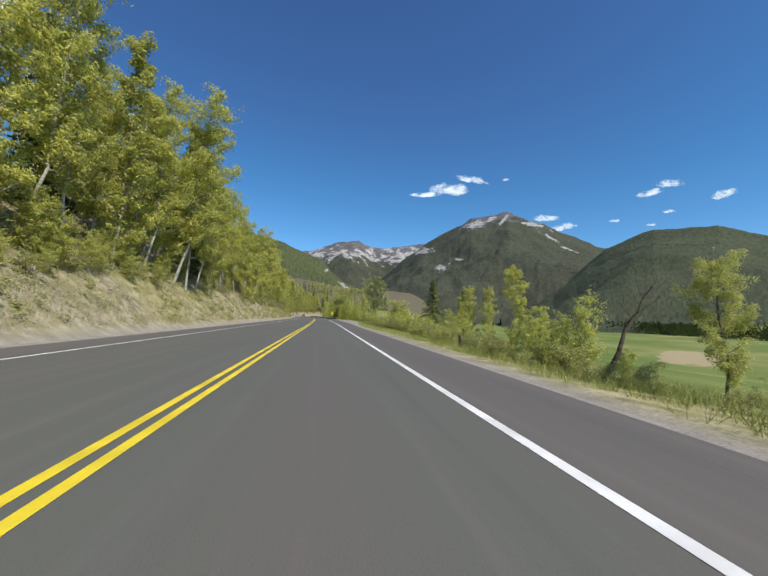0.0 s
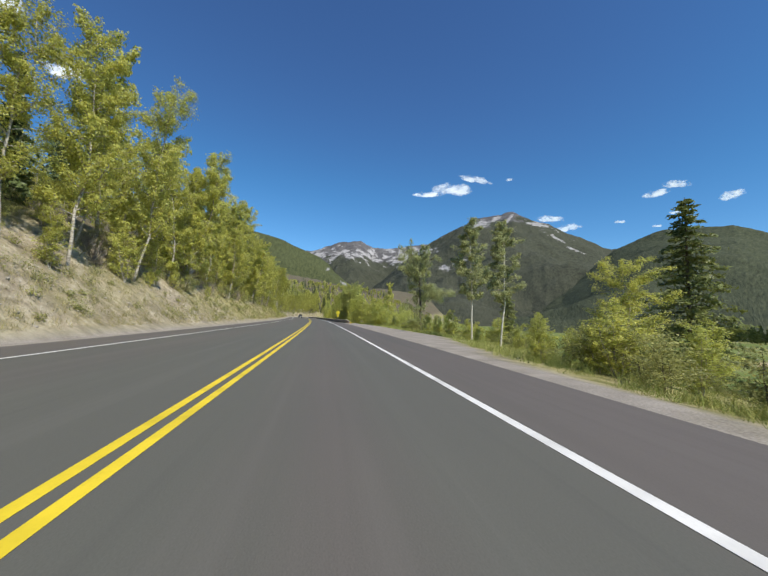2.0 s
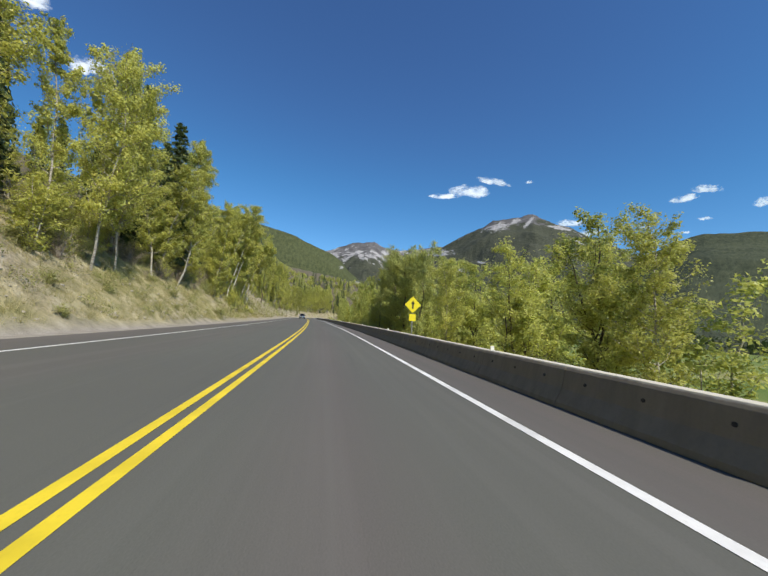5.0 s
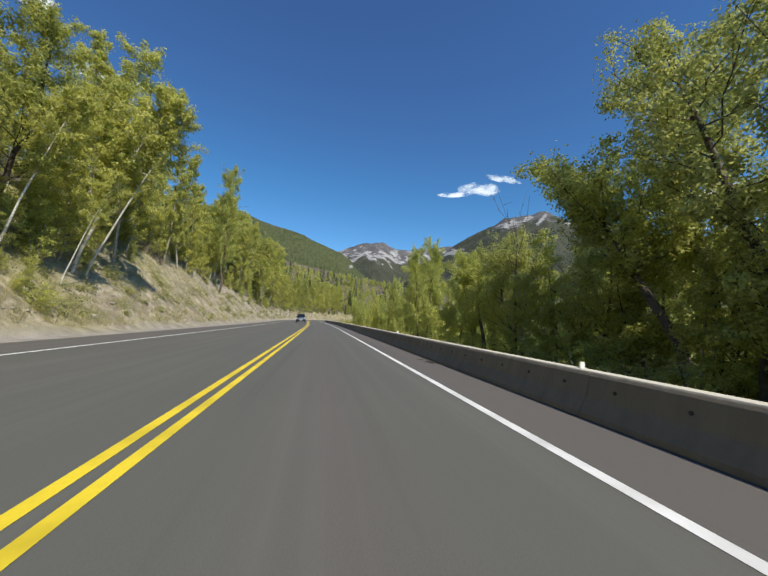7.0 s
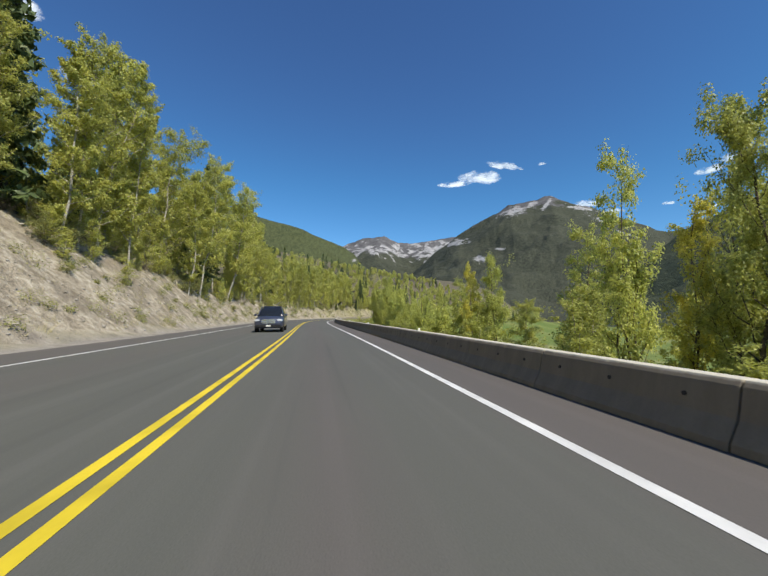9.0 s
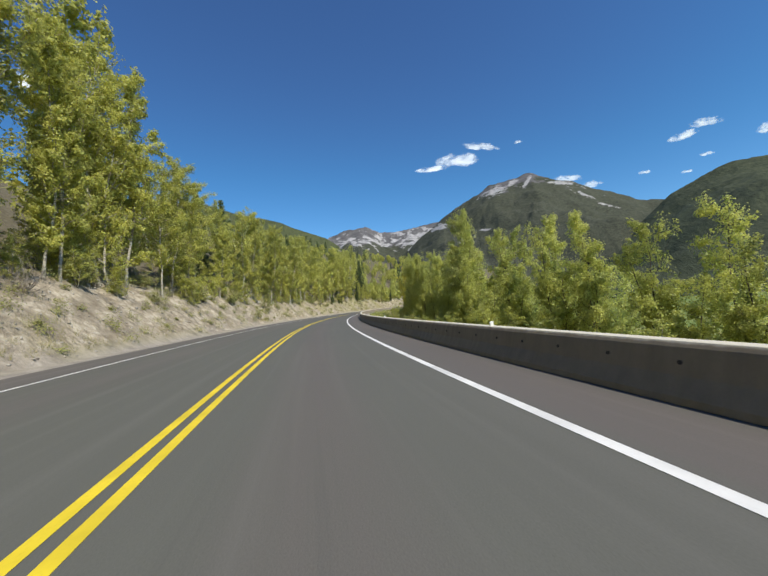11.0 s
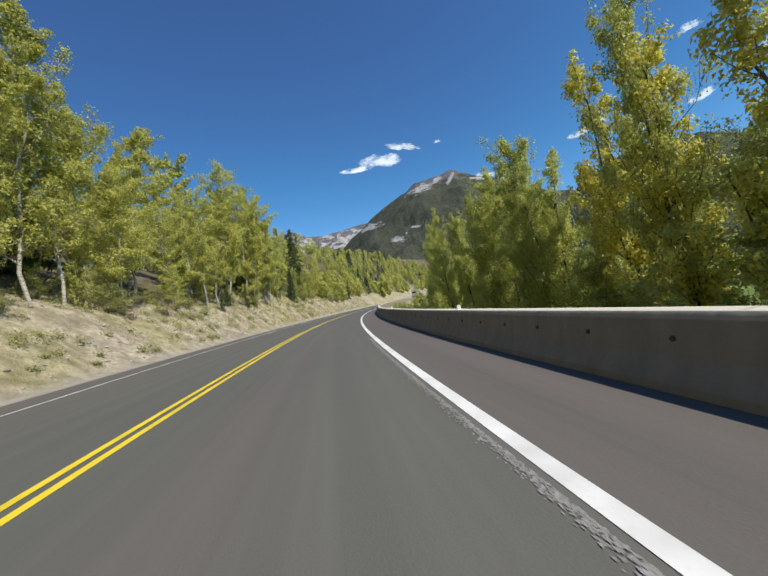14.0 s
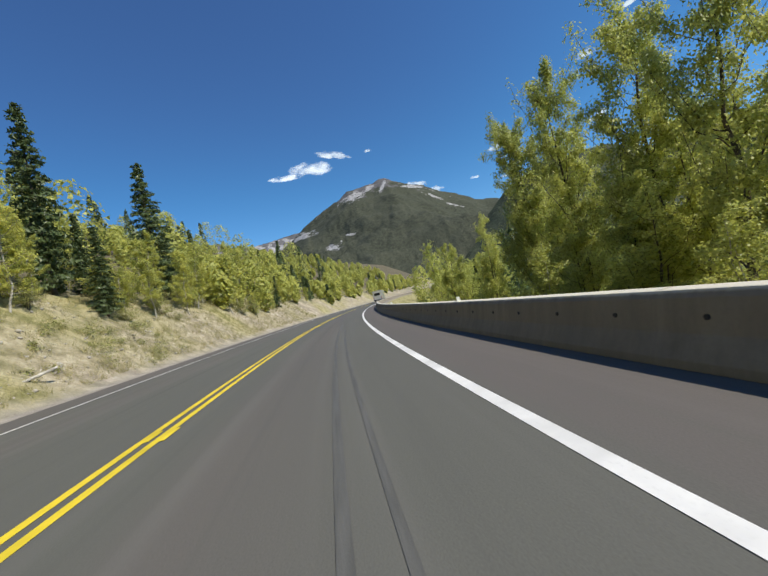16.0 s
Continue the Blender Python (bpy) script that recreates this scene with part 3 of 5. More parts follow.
def conifer(name, label, seed, tall, radius, needles, size, leaf, low=0.06):
    """A spruce: straight trunk, whorls of drooping boughs with needle sprays."""
    rng = np.random.default_rng(seed)
    wood = [tube(np.column_stack([np.zeros(6), np.zeros(6), np.linspace(-0.3, tall, 6)]), tall * 0.014, tall * 0.001, 7)]
    cs = []
    boughs = int(tall * 9)
    for i in range(boughs):
        f = low + (0.985 - low) * (i + rng.uniform()) / boughs
        reach = radius * (1 - f) ** 0.85 * rng.uniform(0.65, 1.15) + 0.12
        a = i * 2.4 + rng.normal(0, 0.4)
        k = np.linspace(0, 1, 4)[:, None]
        out = np.array([math.cos(a), math.sin(a), 0])
        b = np.array([0, 0, f * tall]) + out * reach * k + np.array([0, 0, 1]) * reach * (0.10 * k - 0.42 * k ** 2 + 0.15 * k ** 3)
        wood.append(tube(b, 0.022, 0.006, 3))
        n = max(4, int(needles / boughs * (0.35 + 1.3 * (1 - f))))
        kk = rng.uniform(0.12, 1.05, n)
        p = np.column_stack([np.interp(kk, k[:, 0], b[:, c]) for c in range(3)])
        p += rng.normal(0, 1, (n, 3)) * np.array([1, 1, 0.35]) * (0.07 + 0.15 * reach * (1.1 - kk))[:, None]
        cs.append(p)
    root = tagged(new(name), label, "tree")
    part("trunk", fast_mesh("trunk", *join(wood), BARK_DARK), root)
    part("crown", fast_mesh("crown", *leaf_points(np.concatenate(cs), size, rng, np.concatenate(cs) * np.array([0.5, 0.5, 0]), 0.42), leaf), root)
    return root


def snag(name, label, seed, tall, girth=0.013, low=0.4, arch=0.0):
    """A dead, leafless tree with broken limbs."""
    rng = np.random.default_rng(seed)
    n = 9
    z = np.linspace(-0.3, tall, n)
    stem = np.column_stack([np.cumsum(rng.normal(0, tall * 0.013, (n, 2)), 0), z])
    stem[:, 0] += arch * np.clip(z / tall, 0, 1) ** 2.2
    root = tagged(new(name), label, "dead tree")
    part("trunk", fast_mesh("trunk", *tube(stem, tall * girth, tall * girth * 0.12, 8), BARK_DARK), root)
    for i in range(12):
        f = low + (0.97 - low) * (i + rng.uniform()) / 12
        base = np.array([np.interp(f * tall, z, stem[:, c]) for c in range(3)])
        a, reach = i * 2.4 + rng.normal(0, 0.4), tall * rng.uniform(0.05, 0.15)
        k = np.linspace(0, 1, 5)[:, None]
        limb = base + np.array([math.cos(a), math.sin(a), 0]) * reach * k + np.array([0, 0, 1]) * reach * k ** 1.3 * rng.uniform(0.8, 2.6)
        limb[1:] += rng.normal(0, 0.05 * reach, (4, 3))
        wood = [tube(limb, tall * girth * 0.28 * (1.25 - f), tall * 0.0006, 5)]
        for t in range(3):
            p0 = limb[1 + t]
            wood.append(tube(np.stack([p0, p0 + reach * 0.3 * (np.array([0, 0, 0.6]) + rng.normal(0, 0.5, 3))]), tall * 0.0012, tall * 0.0005, 3))
        part("limb", fast_mesh("limb", *join(wood), BARK_DARK), root)
    return root


ASPENS = [broadleaf("aspen", "slender aspen with yellow-green leaves and pale bark", 10 + i, 14, (1.9, 2.3, 2.1, 2.5)[i], (0.13, 0.18, 0.12, 0.20)[i], 17000, 0.132, LEAF_A, BARK_PALE, rise=(0.9, 0.8, 1.1, 0.9)[i], spire=(0.95, 0.5, 0.85, 0.35)[i], bow=0.015, girth=0.0072) for i in range(4)]
POPLARS = [broadleaf("cottonwood", "tall cottonwood with dark trunk and loose green crown", 30 + i, 12, 2.5, 0.20, 26000, 0.115, LEAF_B, BARK_DARK, rise=1.15, girth=0.014, bow=0.02) for i in range(3)]
BANK_YOUNG = [broadleaf("young_aspen", "young bushy aspen on the cut bank", 60 + i, 5, 1.3, 0.04, 4200, 0.10, LEAF_A, BARK_PALE, stems=3, rise=1.3) for i in range(2)]
LONE = [broadleaf("cottonwood", "spreading cottonwood with a ragged open crown", 171, 13, 2.3, 0.10, 34000, 0.14, LEAF_GREY, BARK_DARK, rise=0.8, spire=0.1, girth=0.016, bow=0.006,
                  heavy=((0.42, -8, 5.4, 0.22), (0.45, 20, 4.4, 0.15), (0.62, 170, 3.6, 0.75), (0.72, 185, 3.4, 1.0), (0.66, 15, 2.8, 1.3), (0.82, 160, 2.6, 0.9), (0.30, 150, 2.6, 0.3), (0.14, 200, 2.4, 0.1), (0.12, 20, 2.6, 0.1)))]
OLD = [broadleaf("cottonwood", "old cottonwood with heavy dark arching limbs", 190 + i, 12, 1.9, 0.30, 26000, 0.105, LEAF_OLD, BARK_DARK, rise=0.8, spire=0.1, girth=0.019, bow=0.022,
                 heavy=((0.28, 172, 4.6, 0.55), (0.40, 190, 4.2, 0.7), (0.46, 150, 3.4, 0.8), (0.50, 15, 3.0, 0.8), (0.62, 165, 3.0, 0.9), (0.66, 330, 2.6, 0.9), (0.78, 200, 2.2, 1.0))) for i in range(2)]
ARCHING = [broadleaf("cottonwood", "leaning cottonwood with a bent dark trunk and a bright ragged crown", 230, 10, 2.0, 0.52, 17000, 0.115, LEAF_B, BARK_DARK, rise=0.9, spire=0.1, girth=0.021, bow=0.008, arch=4.6),
           broadleaf("cottonwood", "tall old cottonwood with a bent trunk and grey-green crown", 233, 14, 2.4, 0.34, 26000, 0.10, LEAF_OLD, BARK_DARK, rise=0.9, spire=0.2, girth=0.015, bow=0.010, arch=2.6)]
RIVER = [broadleaf("cottonwood", "tall riverside cottonwood with dark trunk and dull green crown", 210 + i, 12, 2.5, 0.16, 30000, 0.105, LEAF_OLD, BARK_DARK, rise=1.1, spire=0.3, girth=0.013, bow=0.02) for i in range(2)]
GOLDEN = [broadleaf("aspen", "aspen turning golden yellow behind the barrier", 181, 10, 1.9, 0.10, 13000, 0.11, LEAF_GOLD, BARK_DARK, stems=2, rise=1.3)]
GROVES = [broadleaf("cottonwood", "many-stemmed leafy cottonwood with rising limbs", 150 + i, 9, 2.1, 0.10, 17000, 0.108, LEAF_B, BARK_DARK, stems=3, rise=1.3, girth=0.013) for i in range(3)]
YOUNG = [broadleaf("sapling", "young bushy aspen leafy down to the ground", 50 + i, 5, 1.3, 0.05, 5500, 0.095, LEAF_B, BARK_PALE, stems=3, rise=1.5) for i in range(3)]
SHRUBS = [broadleaf("shrub", "low dense roadside shrub with small leaves", 70 + i, 2.0, 1.15, 0.06, 3000, 0.06, LEAF_C, BARK_DARK, stems=5, category="bush") for i in range(3)]
SPRUCES = [conifer("spruce", "dark green spruce with drooping boughs", 90 + i, 10, 1.7, 9000, 0.22, NEEDLE) for i in range(2)]
BUSHY = [conifer("spruce", "bushy yellow-green spruce beside the field", 95, 10, 2.5, 11000, 0.21, NEEDLE_LIGHT, low=0.04)]
MID_ASPENS = [broadleaf("aspen", "aspen standing among others on the wooded slope", 110 + i, 12, 2.1, 0.10, 6000, 0.22, LEAF_A, BARK_PALE) for i in range(2)]
MID_SPRUCES = [conifer("spruce", "dark spruce among aspens on the wooded slope", 120 + i, 10, 1.7, 3000, 0.42, NEEDLE) for i in range(2)]
SNAGS = [snag("dead_tree", "bare grey dead treetop rising out of a leafy cottonwood", 130, 8, low=0.66, arch=1.0)]
STUBS = [snag("dead_tree", "stout dark dead trunk leaning over the verge", 132, 5, 0.026, low=0.5, arch=0.7)]
LEANING = [broadleaf("aspen", "leaning aspen with a bare white trunk on the bank", 240 + i, 12, 1.9, 0.50, 15000, 0.125, LEAF_A, BARK_WHITE, rise=0.8, spire=0.4, girth=0.0075, bow=0.006, arch=1.7) for i in range(2)]
SLIM = [broadleaf("aspen", "slim grey-green aspen with a bare white trunk", 140 + i, 8, 1.15, 0.34, 16000, 0.08, LEAF_GREY, BARK_WHITE, rise=0.6, spire=0.9, girth=0.0075, bow=0.006) for i in range(2)]


def dry_brush(seed):
    """A leafless bush of thin crooked stems."""
    rng = np.random.default_rng(seed)
    wood = []
    for i in range(46):
        a, out, h = rng.uniform(0, 6.28), rng.uniform(0.1, 1.0), rng.uniform(0.7, 2.0)
        k = np.linspace(0, 1, 4)[:, None]
        p = np.array([math.cos(a), math.sin(a), 0]) * out * k ** 0.8 + np.array([0, 0, 1]) * (h * k - 0.35 * out * k ** 2 - 0.1)
        p[1:] += rng.normal(0, 0.09, (3, 3))
        wood.append(tube(p, 0.016, 0.005, 3))
        q = p[2] + np.stack([np.zeros(3), rng.normal(0, 0.22, 3) + np.array([0, 0, 0.2])])
        wood.append(tube(q, 0.008, 0.003, 3))
    root = tagged(new("dry_bush"), "leafless grey-brown bush in the shade under the aspens", "bush")
    part("wood", fast_mesh("wood", *join(wood), TWIG), root)
    return root


TWIG = bark_mat("dry_twig", (0.13, 0.105, 0.08), (0.36, 0.31, 0.25), 2.0)
DRY = [dry_brush(200 + i) for i in range(2)]
used = set()
chance = random.Random(5)


def plant(kinds, s, d, top=None, tall=None, wide=1.0, lean=(0.0, 0.0), sink=0.1, label="", group="", turn=None):
    """Sets a plant on the ground at s, d: up to the height top over the road, or tall metres."""
    proto = kinds[chance.randrange(len(kinds))]
    full, true, usual = PROTO_TALL[proto.name]
    z = ground_z(s, d) - sink
    up = (top - z) if top is not None else tall
    k = up / true
    x, y = on_road(s, d)
    w = up / full * wide * chance.uniform(0.9, 1.1)
    m = Matrix.LocRotScale((float(x), float(y), z), Euler((radians(lean[1]), radians(lean[0]), 0)).to_matrix().to_quaternion() @ Euler((0, 0, chance.uniform(0, 6.28) if turn is None else radians(turn))).to_quaternion(), (w, w, k))
    if proto.name not in used:
        used.add(proto.name)
        proto.matrix_basis = m
        ob = proto
    else:
        ob = copy_thing(proto, Matrix.Identity(4))
        ob.matrix_basis = m
    return tagged(ob, label or usual, group=group)


PROTO_TALL = {}
for kinds, full in ((ASPENS, 14), (POPLARS, 12), (YOUNG, 5), (SHRUBS, 2.0), (SPRUCES, 10), (BUSHY, 10), (MID_ASPENS, 12), (MID_SPRUCES, 10), (SNAGS, 8), (STUBS, 5), (SLIM, 8), (LEANING, 12), (BANK_YOUNG, 5), (GROVES, 9), (LONE, 13), (GOLDEN, 10), (OLD, 12), ([ARCHING[0]], 10), ([ARCHING[1]], 14), (RIVER, 12), (DRY, 2.0)):
    for o in kinds:
        crown = [v.co.z for ch in o.children for v in ch.data.vertices]
        PROTO_TALL[o.name] = full, max(crown), o["label"]

FAR = {True: [], False: [], "river": []}  # leafy and needle trees too far to tell apart


def far_tree(leafy, s, d, top=None, tall=None):
    x, y = on_road(s, d)
    z = ground_z(s, d)
    FAR[leafy].append((float(x), float(y), z, (top - z) if top is not None else tall))


def far_forest(leafy, name, label, per, size, mat, seed):
    """All far trees of one kind: loose leaf crowns over the slope."""
    rng = np.random.default_rng(seed)
    cs, outs = [], []
    for x, y, z, tall in FAR[leafy]:
        f = rng.uniform(0.06, 1, per)
        r = tall * (0.24 * np.sin(math.pi * np.clip(1.05 - f, 0, 1)) ** 0.8 + 0.02 if leafy else 0.17 * (1 - f) + 0.01)
        a = rng.uniform(0, 6.28, per)
        q = rng.uniform(0.35, 1, per) ** 0.5
        lump = 1 + 0.3 * np.sin(3 * a + 9 * f + x)
        p = np.column_stack([np.cos(a) * r * q * lump, np.sin(a) * r * q * lump, f * tall])
        outs.append(np.column_stack([np.cos(a), np.sin(a), np.full(per, 0.3)]) * 0.8)
        cs.append(p + np.array([x, y, z]))
    return tagged(new(name, fast_mesh(name, *leaf_points(np.concatenate(cs), size, rng, np.concatenate(outs)), mat)), label, "trees", kind="stuff")


# trees of the open stretch, right of the road
plant(STUBS, 8.6, 8.9, top=2.75, lean=(14, 8), turn=-40)
plant(RIVER, 6.0, 9.2, top=2.7, wide=0.8, label="slim leafy cottonwood growing in the verge")
for s, d, tall in ((7.9, 8.5, 0.8), (7.3, 8.9, 0.9), (8.4, 8.3, 0.7), (4.6, 8.9, 0.8), (5.2, 8.6, 0.6)):
    plant(SHRUBS, s, d, tall=tall, wide=1.2)
for i in range(30):  # leafy verge brush
    plant((SHRUBS, YOUNG, SHRUBS)[i % 3], 9.6 + 0.56 * i, chance.uniform(8.3, 9.8), tall=chance.uniform(0.6, 1.25), wide=1.25)
for s, d, top in ((7.9, 8.9, 0.0), (8.6, 9.6, 0.5), (9.8, 8.9, 0.1), (11.4, 9.6, 1.5), (12.4, 9.4, 1.2), (13.4, 10.2, 1.7), (14.4, 9.6, 0.9), (15.2, 10.8, 1.3)):
    plant(YOUNG, s, d, top=top, wide=1.2)
plant(YOUNG, 10.6, 10.0, top=2.3, wide=1.1)
plant(SHRUBS, 11.4, 8.8, tall=1.0, wide=1.6)
plant(SHRUBS, 12.2, 10.6, tall=1.4, wide=1.3)
plant(YOUNG, 18.7, 10.4, top=0.05, wide=1.0)
plant(BUSHY, 21.9, 10.3, top=0.5)
plant(ASPENS, 42.0, 25.0, top=8.0, wide=1.1)
plant(ASPENS, 40.2, 18.6, top=4.9, wide=1.0)
plant(ASPENS, 38.6, 20.0, top=4.7, wide=1.0)
plant(ASPENS, 38.6, 16.5, top=3.5, wide=1.0)
plant(YOUNG, 34.0, 14.5, top=1.9, wide=1.2)
plant(YOUNG, 29.5, 12.0, top=1.9, wide=1.3)
plant(YOUNG, 25.5, 12.0, top=1.3, wide=1.2)
plant(BUSHY, 66.2, 21.9, top=8.4, wide=1.2)
plant(BUSHY, 40.4, 10.5, top=1.2)
plant(BUSHY, 60.9, 25.6, top=6.0)
plant(ASPENS, 63.4, 15.0, top=4.1, wide=1.4)
plant(YOUNG, 64.6, 16.4, top=2.4, wide=1.3)
plant(YOUNG, 60.4, 16.0, top=1.5, wide=1.4)
plant([SLIM[0]], 71.3, 13.2, top=7.9, wide=1.0)
plant([SLIM[1]], 76.7, 13.4, top=9.6, wide=1.0)
plant(BUSHY, 77.5, 17.0, top=4.0)
for s, d, top in ((69.0, 13.0, 0.4), (70.6, 15.4, 1.2), (73.4, 12.6, 0.7), (74.8, 14.6, 1.4), (79.0, 14.0, 1.2), (67.0, 15.0, 0.8), (80.5, 13.0, 2.0), (84.5, 13.4, 0.9)):
    plant(YOUNG, s, d, top=top, wide=1.5)
plant(SHRUBS, 43.6, 9.6, top=1.3, wide=1.4)
plant(SHRUBS, 45.0, 10.4, top=1.2, wide=1.4)
plant(YOUNG, 79.6, 10.6, top=1.7, wide=1.1)
plant(YOUNG, 81.4, 12.0, top=1.5, wide=1.1)
plant(LONE, 101.5, 16.0, top=13.2, wide=0.82, label="lone cottonwood with a ragged crown beside the gravel pull-out", turn=0)
for s, d, tall in ((99.8, 15.4, 2.2), (100.8, 14.6, 2.4), (101.8, 16.8, 3.0), (103.0, 15.0, 2.8), (104.0, 16.4, 2.4), (102.4, 14.2, 1.4)):
    plant(YOUNG if tall > 2.3 else SHRUBS, s, d, tall=tall, wide=1.5)
plant(ASPENS, 129.4, 17.0, top=9.2, wide=0.85)
for i in range(46):  # brush between the verge and the field
    plant((SHRUBS, SHRUBS, YOUNG)[i % 3], chance.uniform(54, 99), chance.uniform(13.5, 25), tall=chance.uniform(0.9, 2.3), wide=1.4)
plant(BUSHY, 112.0, 14.4, top=1.5)
for i in range(30):  # thicket along the edge
    s = 8 + 1.75 * i + chance.uniform(-0.8, 0.8)
    if s < 25:
        plant(SHRUBS, s, chance.uniform(9.2, 13.5), tall=chance.uniform(0.4, 0.95), wide=1.5)
    else:
        plant(SHRUBS, s, chance.uniform(9.2, 12.5), tall=chance.uniform(1.0, 2.0), wide=1.4)
for s, d, top in ((16.4, 10.5, 0.15), (17.5, 9.5, -0.1), (18.1, 11.2, 0.1), (19.6, 9.6, -0.05), (20.4, 10.8, 0.2), (21.0, 9.4, 0.0), (22.6, 9.5, 0.25), (23.4, 10.6, 0.5), (24.3, 9.6, 0.4), (44.4, 9.8, 1.5), (45.6, 11.0, 1.7), (26.5, 10.4, 0.6), (28.4, 10.8, 0.9), (31.0, 11.0, 1.0), (33.0, 10.6, 0.8), (35.4, 11.4, 1.2), (37.6, 11.2, 1.0), (39.5, 12.4, 1.3)):
    plant(YOUNG, s, d, top=top, wide=1.3)
for i in range(44):  # tall verge brush
    plant((YOUNG, SHRUBS, YOUNG, BANK_YOUNG)[i % 4], 26 + 0.8 * i, chance.uniform(8.6, 12.5), tall=chance.uniform(1.2, 2.3), wide=1.4)
for i in range(12):
    plant(SHRUBS, chance.uniform(74, 118), chance.uniform(14.5, 20), tall=chance.uniform(0.8, 1.8), wide=1.3)
for i in range(16):  # grove at the head of the barrier
    s = 122 + 2.1 * i + chance.uniform(-1, 1)
    plant((GROVES, YOUNG, ASPENS)[i % 3], s, chance.uniform(10.5, 18), top=3.4 + 0.12 * (s - 122) + chance.uniform(-0.8, 0.8), wide=1.15)
for s, d, top in ((121.5, 15.0, 3.2), (119.8, 14.5, 2.9), (120.4, 17.5, 3.0), (118.0, 14.2, 2.4), (118.6, 16.6, 2.6), (116.4, 14.0, 1.8), (116.8, 16.2, 2.0), (115.0, 13.8, 1.3), (113.6, 14.0, 1.0), (112.2, 13.6, 0.5), (108.8, 13.8, 0.8), (107.6, 13.4, 0.3), (110.2, 14.4, 0.4)):
    plant(YOUNG, s, d, top=top, wide=1.2)

chance.seed(10)
# riverside trees behind the barrier: along, across, top over the road, breadth
plant(RIVER, 172.3, 14.2, top=12.2, wide=0.72, label="tall cottonwood with a dark straight trunk and open crown")
plant(RIVER, 179.6, 15.4, top=12.0, wide=1.0)
plant(RIVER, 177.6, 14.2, top=12.4, wide=1.1, label="broad old cottonwood with dark trunk and full crown")
plant(RIVER, 182.4, 14.6, top=12.8, wide=0.9, lean=(-4, 0))
plant(GROVES, 179.0, 16.4, top=6.5, wide=1.1)
plant(POPLARS, 160.0, 15.5, top=9.0, wide=1.0)
plant([ARCHING[1]], 183.6, 14.6, top=15.0, wide=0.95, turn=80)
plant([ARCHING[0]], 186.3, 14.5, top=10.9, wide=1.0, turn=92)
plant([ARCHING[1]], 187.2, 17.0, top=14.6, wide=0.75, turn=60)
plant([OLD[0]], 197.8, 14.7, top=8.4, wide=0.95, label="old cottonwood with arching limbs beside a dead tree", turn=-80)
plant([OLD[1]], 201.4, 15.6, top=8.6, wide=0.8, label="old cottonwood with a loose crown of spreading limbs", turn=-70)
plant([ARCHING[0]], 203.6, 14.8, top=8.4, wide=1.0, turn=85)
plant(SNAGS, 198.4, 14.9, tall=15.4, wide=0.95, turn=100)
for s, d, top, wide in ((192.4, 16.6, 8.8, 0.8), (195.4, 17.2, 7.4, 0.8), (190.4, 17.4, 9.4, 0.8)):
    plant(RIVER, s, d, top=top, wide=wide)
for i in range(5):  # second row behind them
    plant((GROVES, RIVER)[i % 2], 178.5 + 3.8 * i, (18.6, 20.5)[i % 2] + chance.uniform(-0.6, 0.6), top=(5.6, 7.4)[i % 2] + chance.uniform(-0.6, 0.6), wide=1.0)
for s, d, top, wide in ((183.0, 17.5, 8.2, 0.9), (186.8, 17.2, 8.0, 0.9), (195.8, 16.0, 6.4, 0.9), (198.0, 17.0, 5.4, 0.9), (203.6, 15.4, 6.6, 0.8),
                        (206.4, 15.2, 6.6, 0.8), (209.8, 16.2, 6.0, 0.8), (213.8, 15.0, 6.4, 0.8), (218.0, 17.0, 6.2, 0.75), (232.4, 17.0, 8.6, 0.6), (239.2, 15.8, 6.6, 0.8),
                        (243.6, 15.6, 10.0, 0.65), (247.6, 16.6, 7.0, 0.8), (256.0, 16.0, 6.4, 0.8)):
    plant(GROVES, s, d, top=top, wide=wide)
for s, d, top in ((211.6, 15.4, 8.8), (223.0, 15.2, 12.6), (225.0, 15.8, 13.0), (227.4, 15.4, 9.4), (230.8, 15.4, 10.4), (237.5, 14.6, 8.2), (222.0, 14.6, 11.6)):
    plant(POPLARS, s, d, top=top, wide=0.58)
for i in range(64):
    s = 152 + 1.75 * i + chance.uniform(-1, 1)
    if 165 < s < 176.5:
        plant(SHRUBS, s, chance.uniform(9.0, 14.5), tall=chance.uniform(0.7, 1.4), wide=1.3)
    elif i % 3 == 1:
        plant(ASPENS, s, chance.uniform(12.5, 19), top=chance.uniform(1.5, 4.8) if s < 215 else chance.uniform(1.0, 3.4), wide=1.2)
    else:
        plant(YOUNG if i % 3 else SHRUBS, s, chance.uniform(9.0, 14.5), tall=chance.uniform(2.4, 4.6) if i % 3 else chance.uniform(1.4, 2.5), wide=1.25)
for i in range(4, 24):
    far_tree("river", 152 + 4.2 * i + chance.uniform(-1, 1), chance.uniform(21, 36), top=chance.uniform(3.5, 7.5) if i < 12 else chance.uniform(1.5, 4.5))

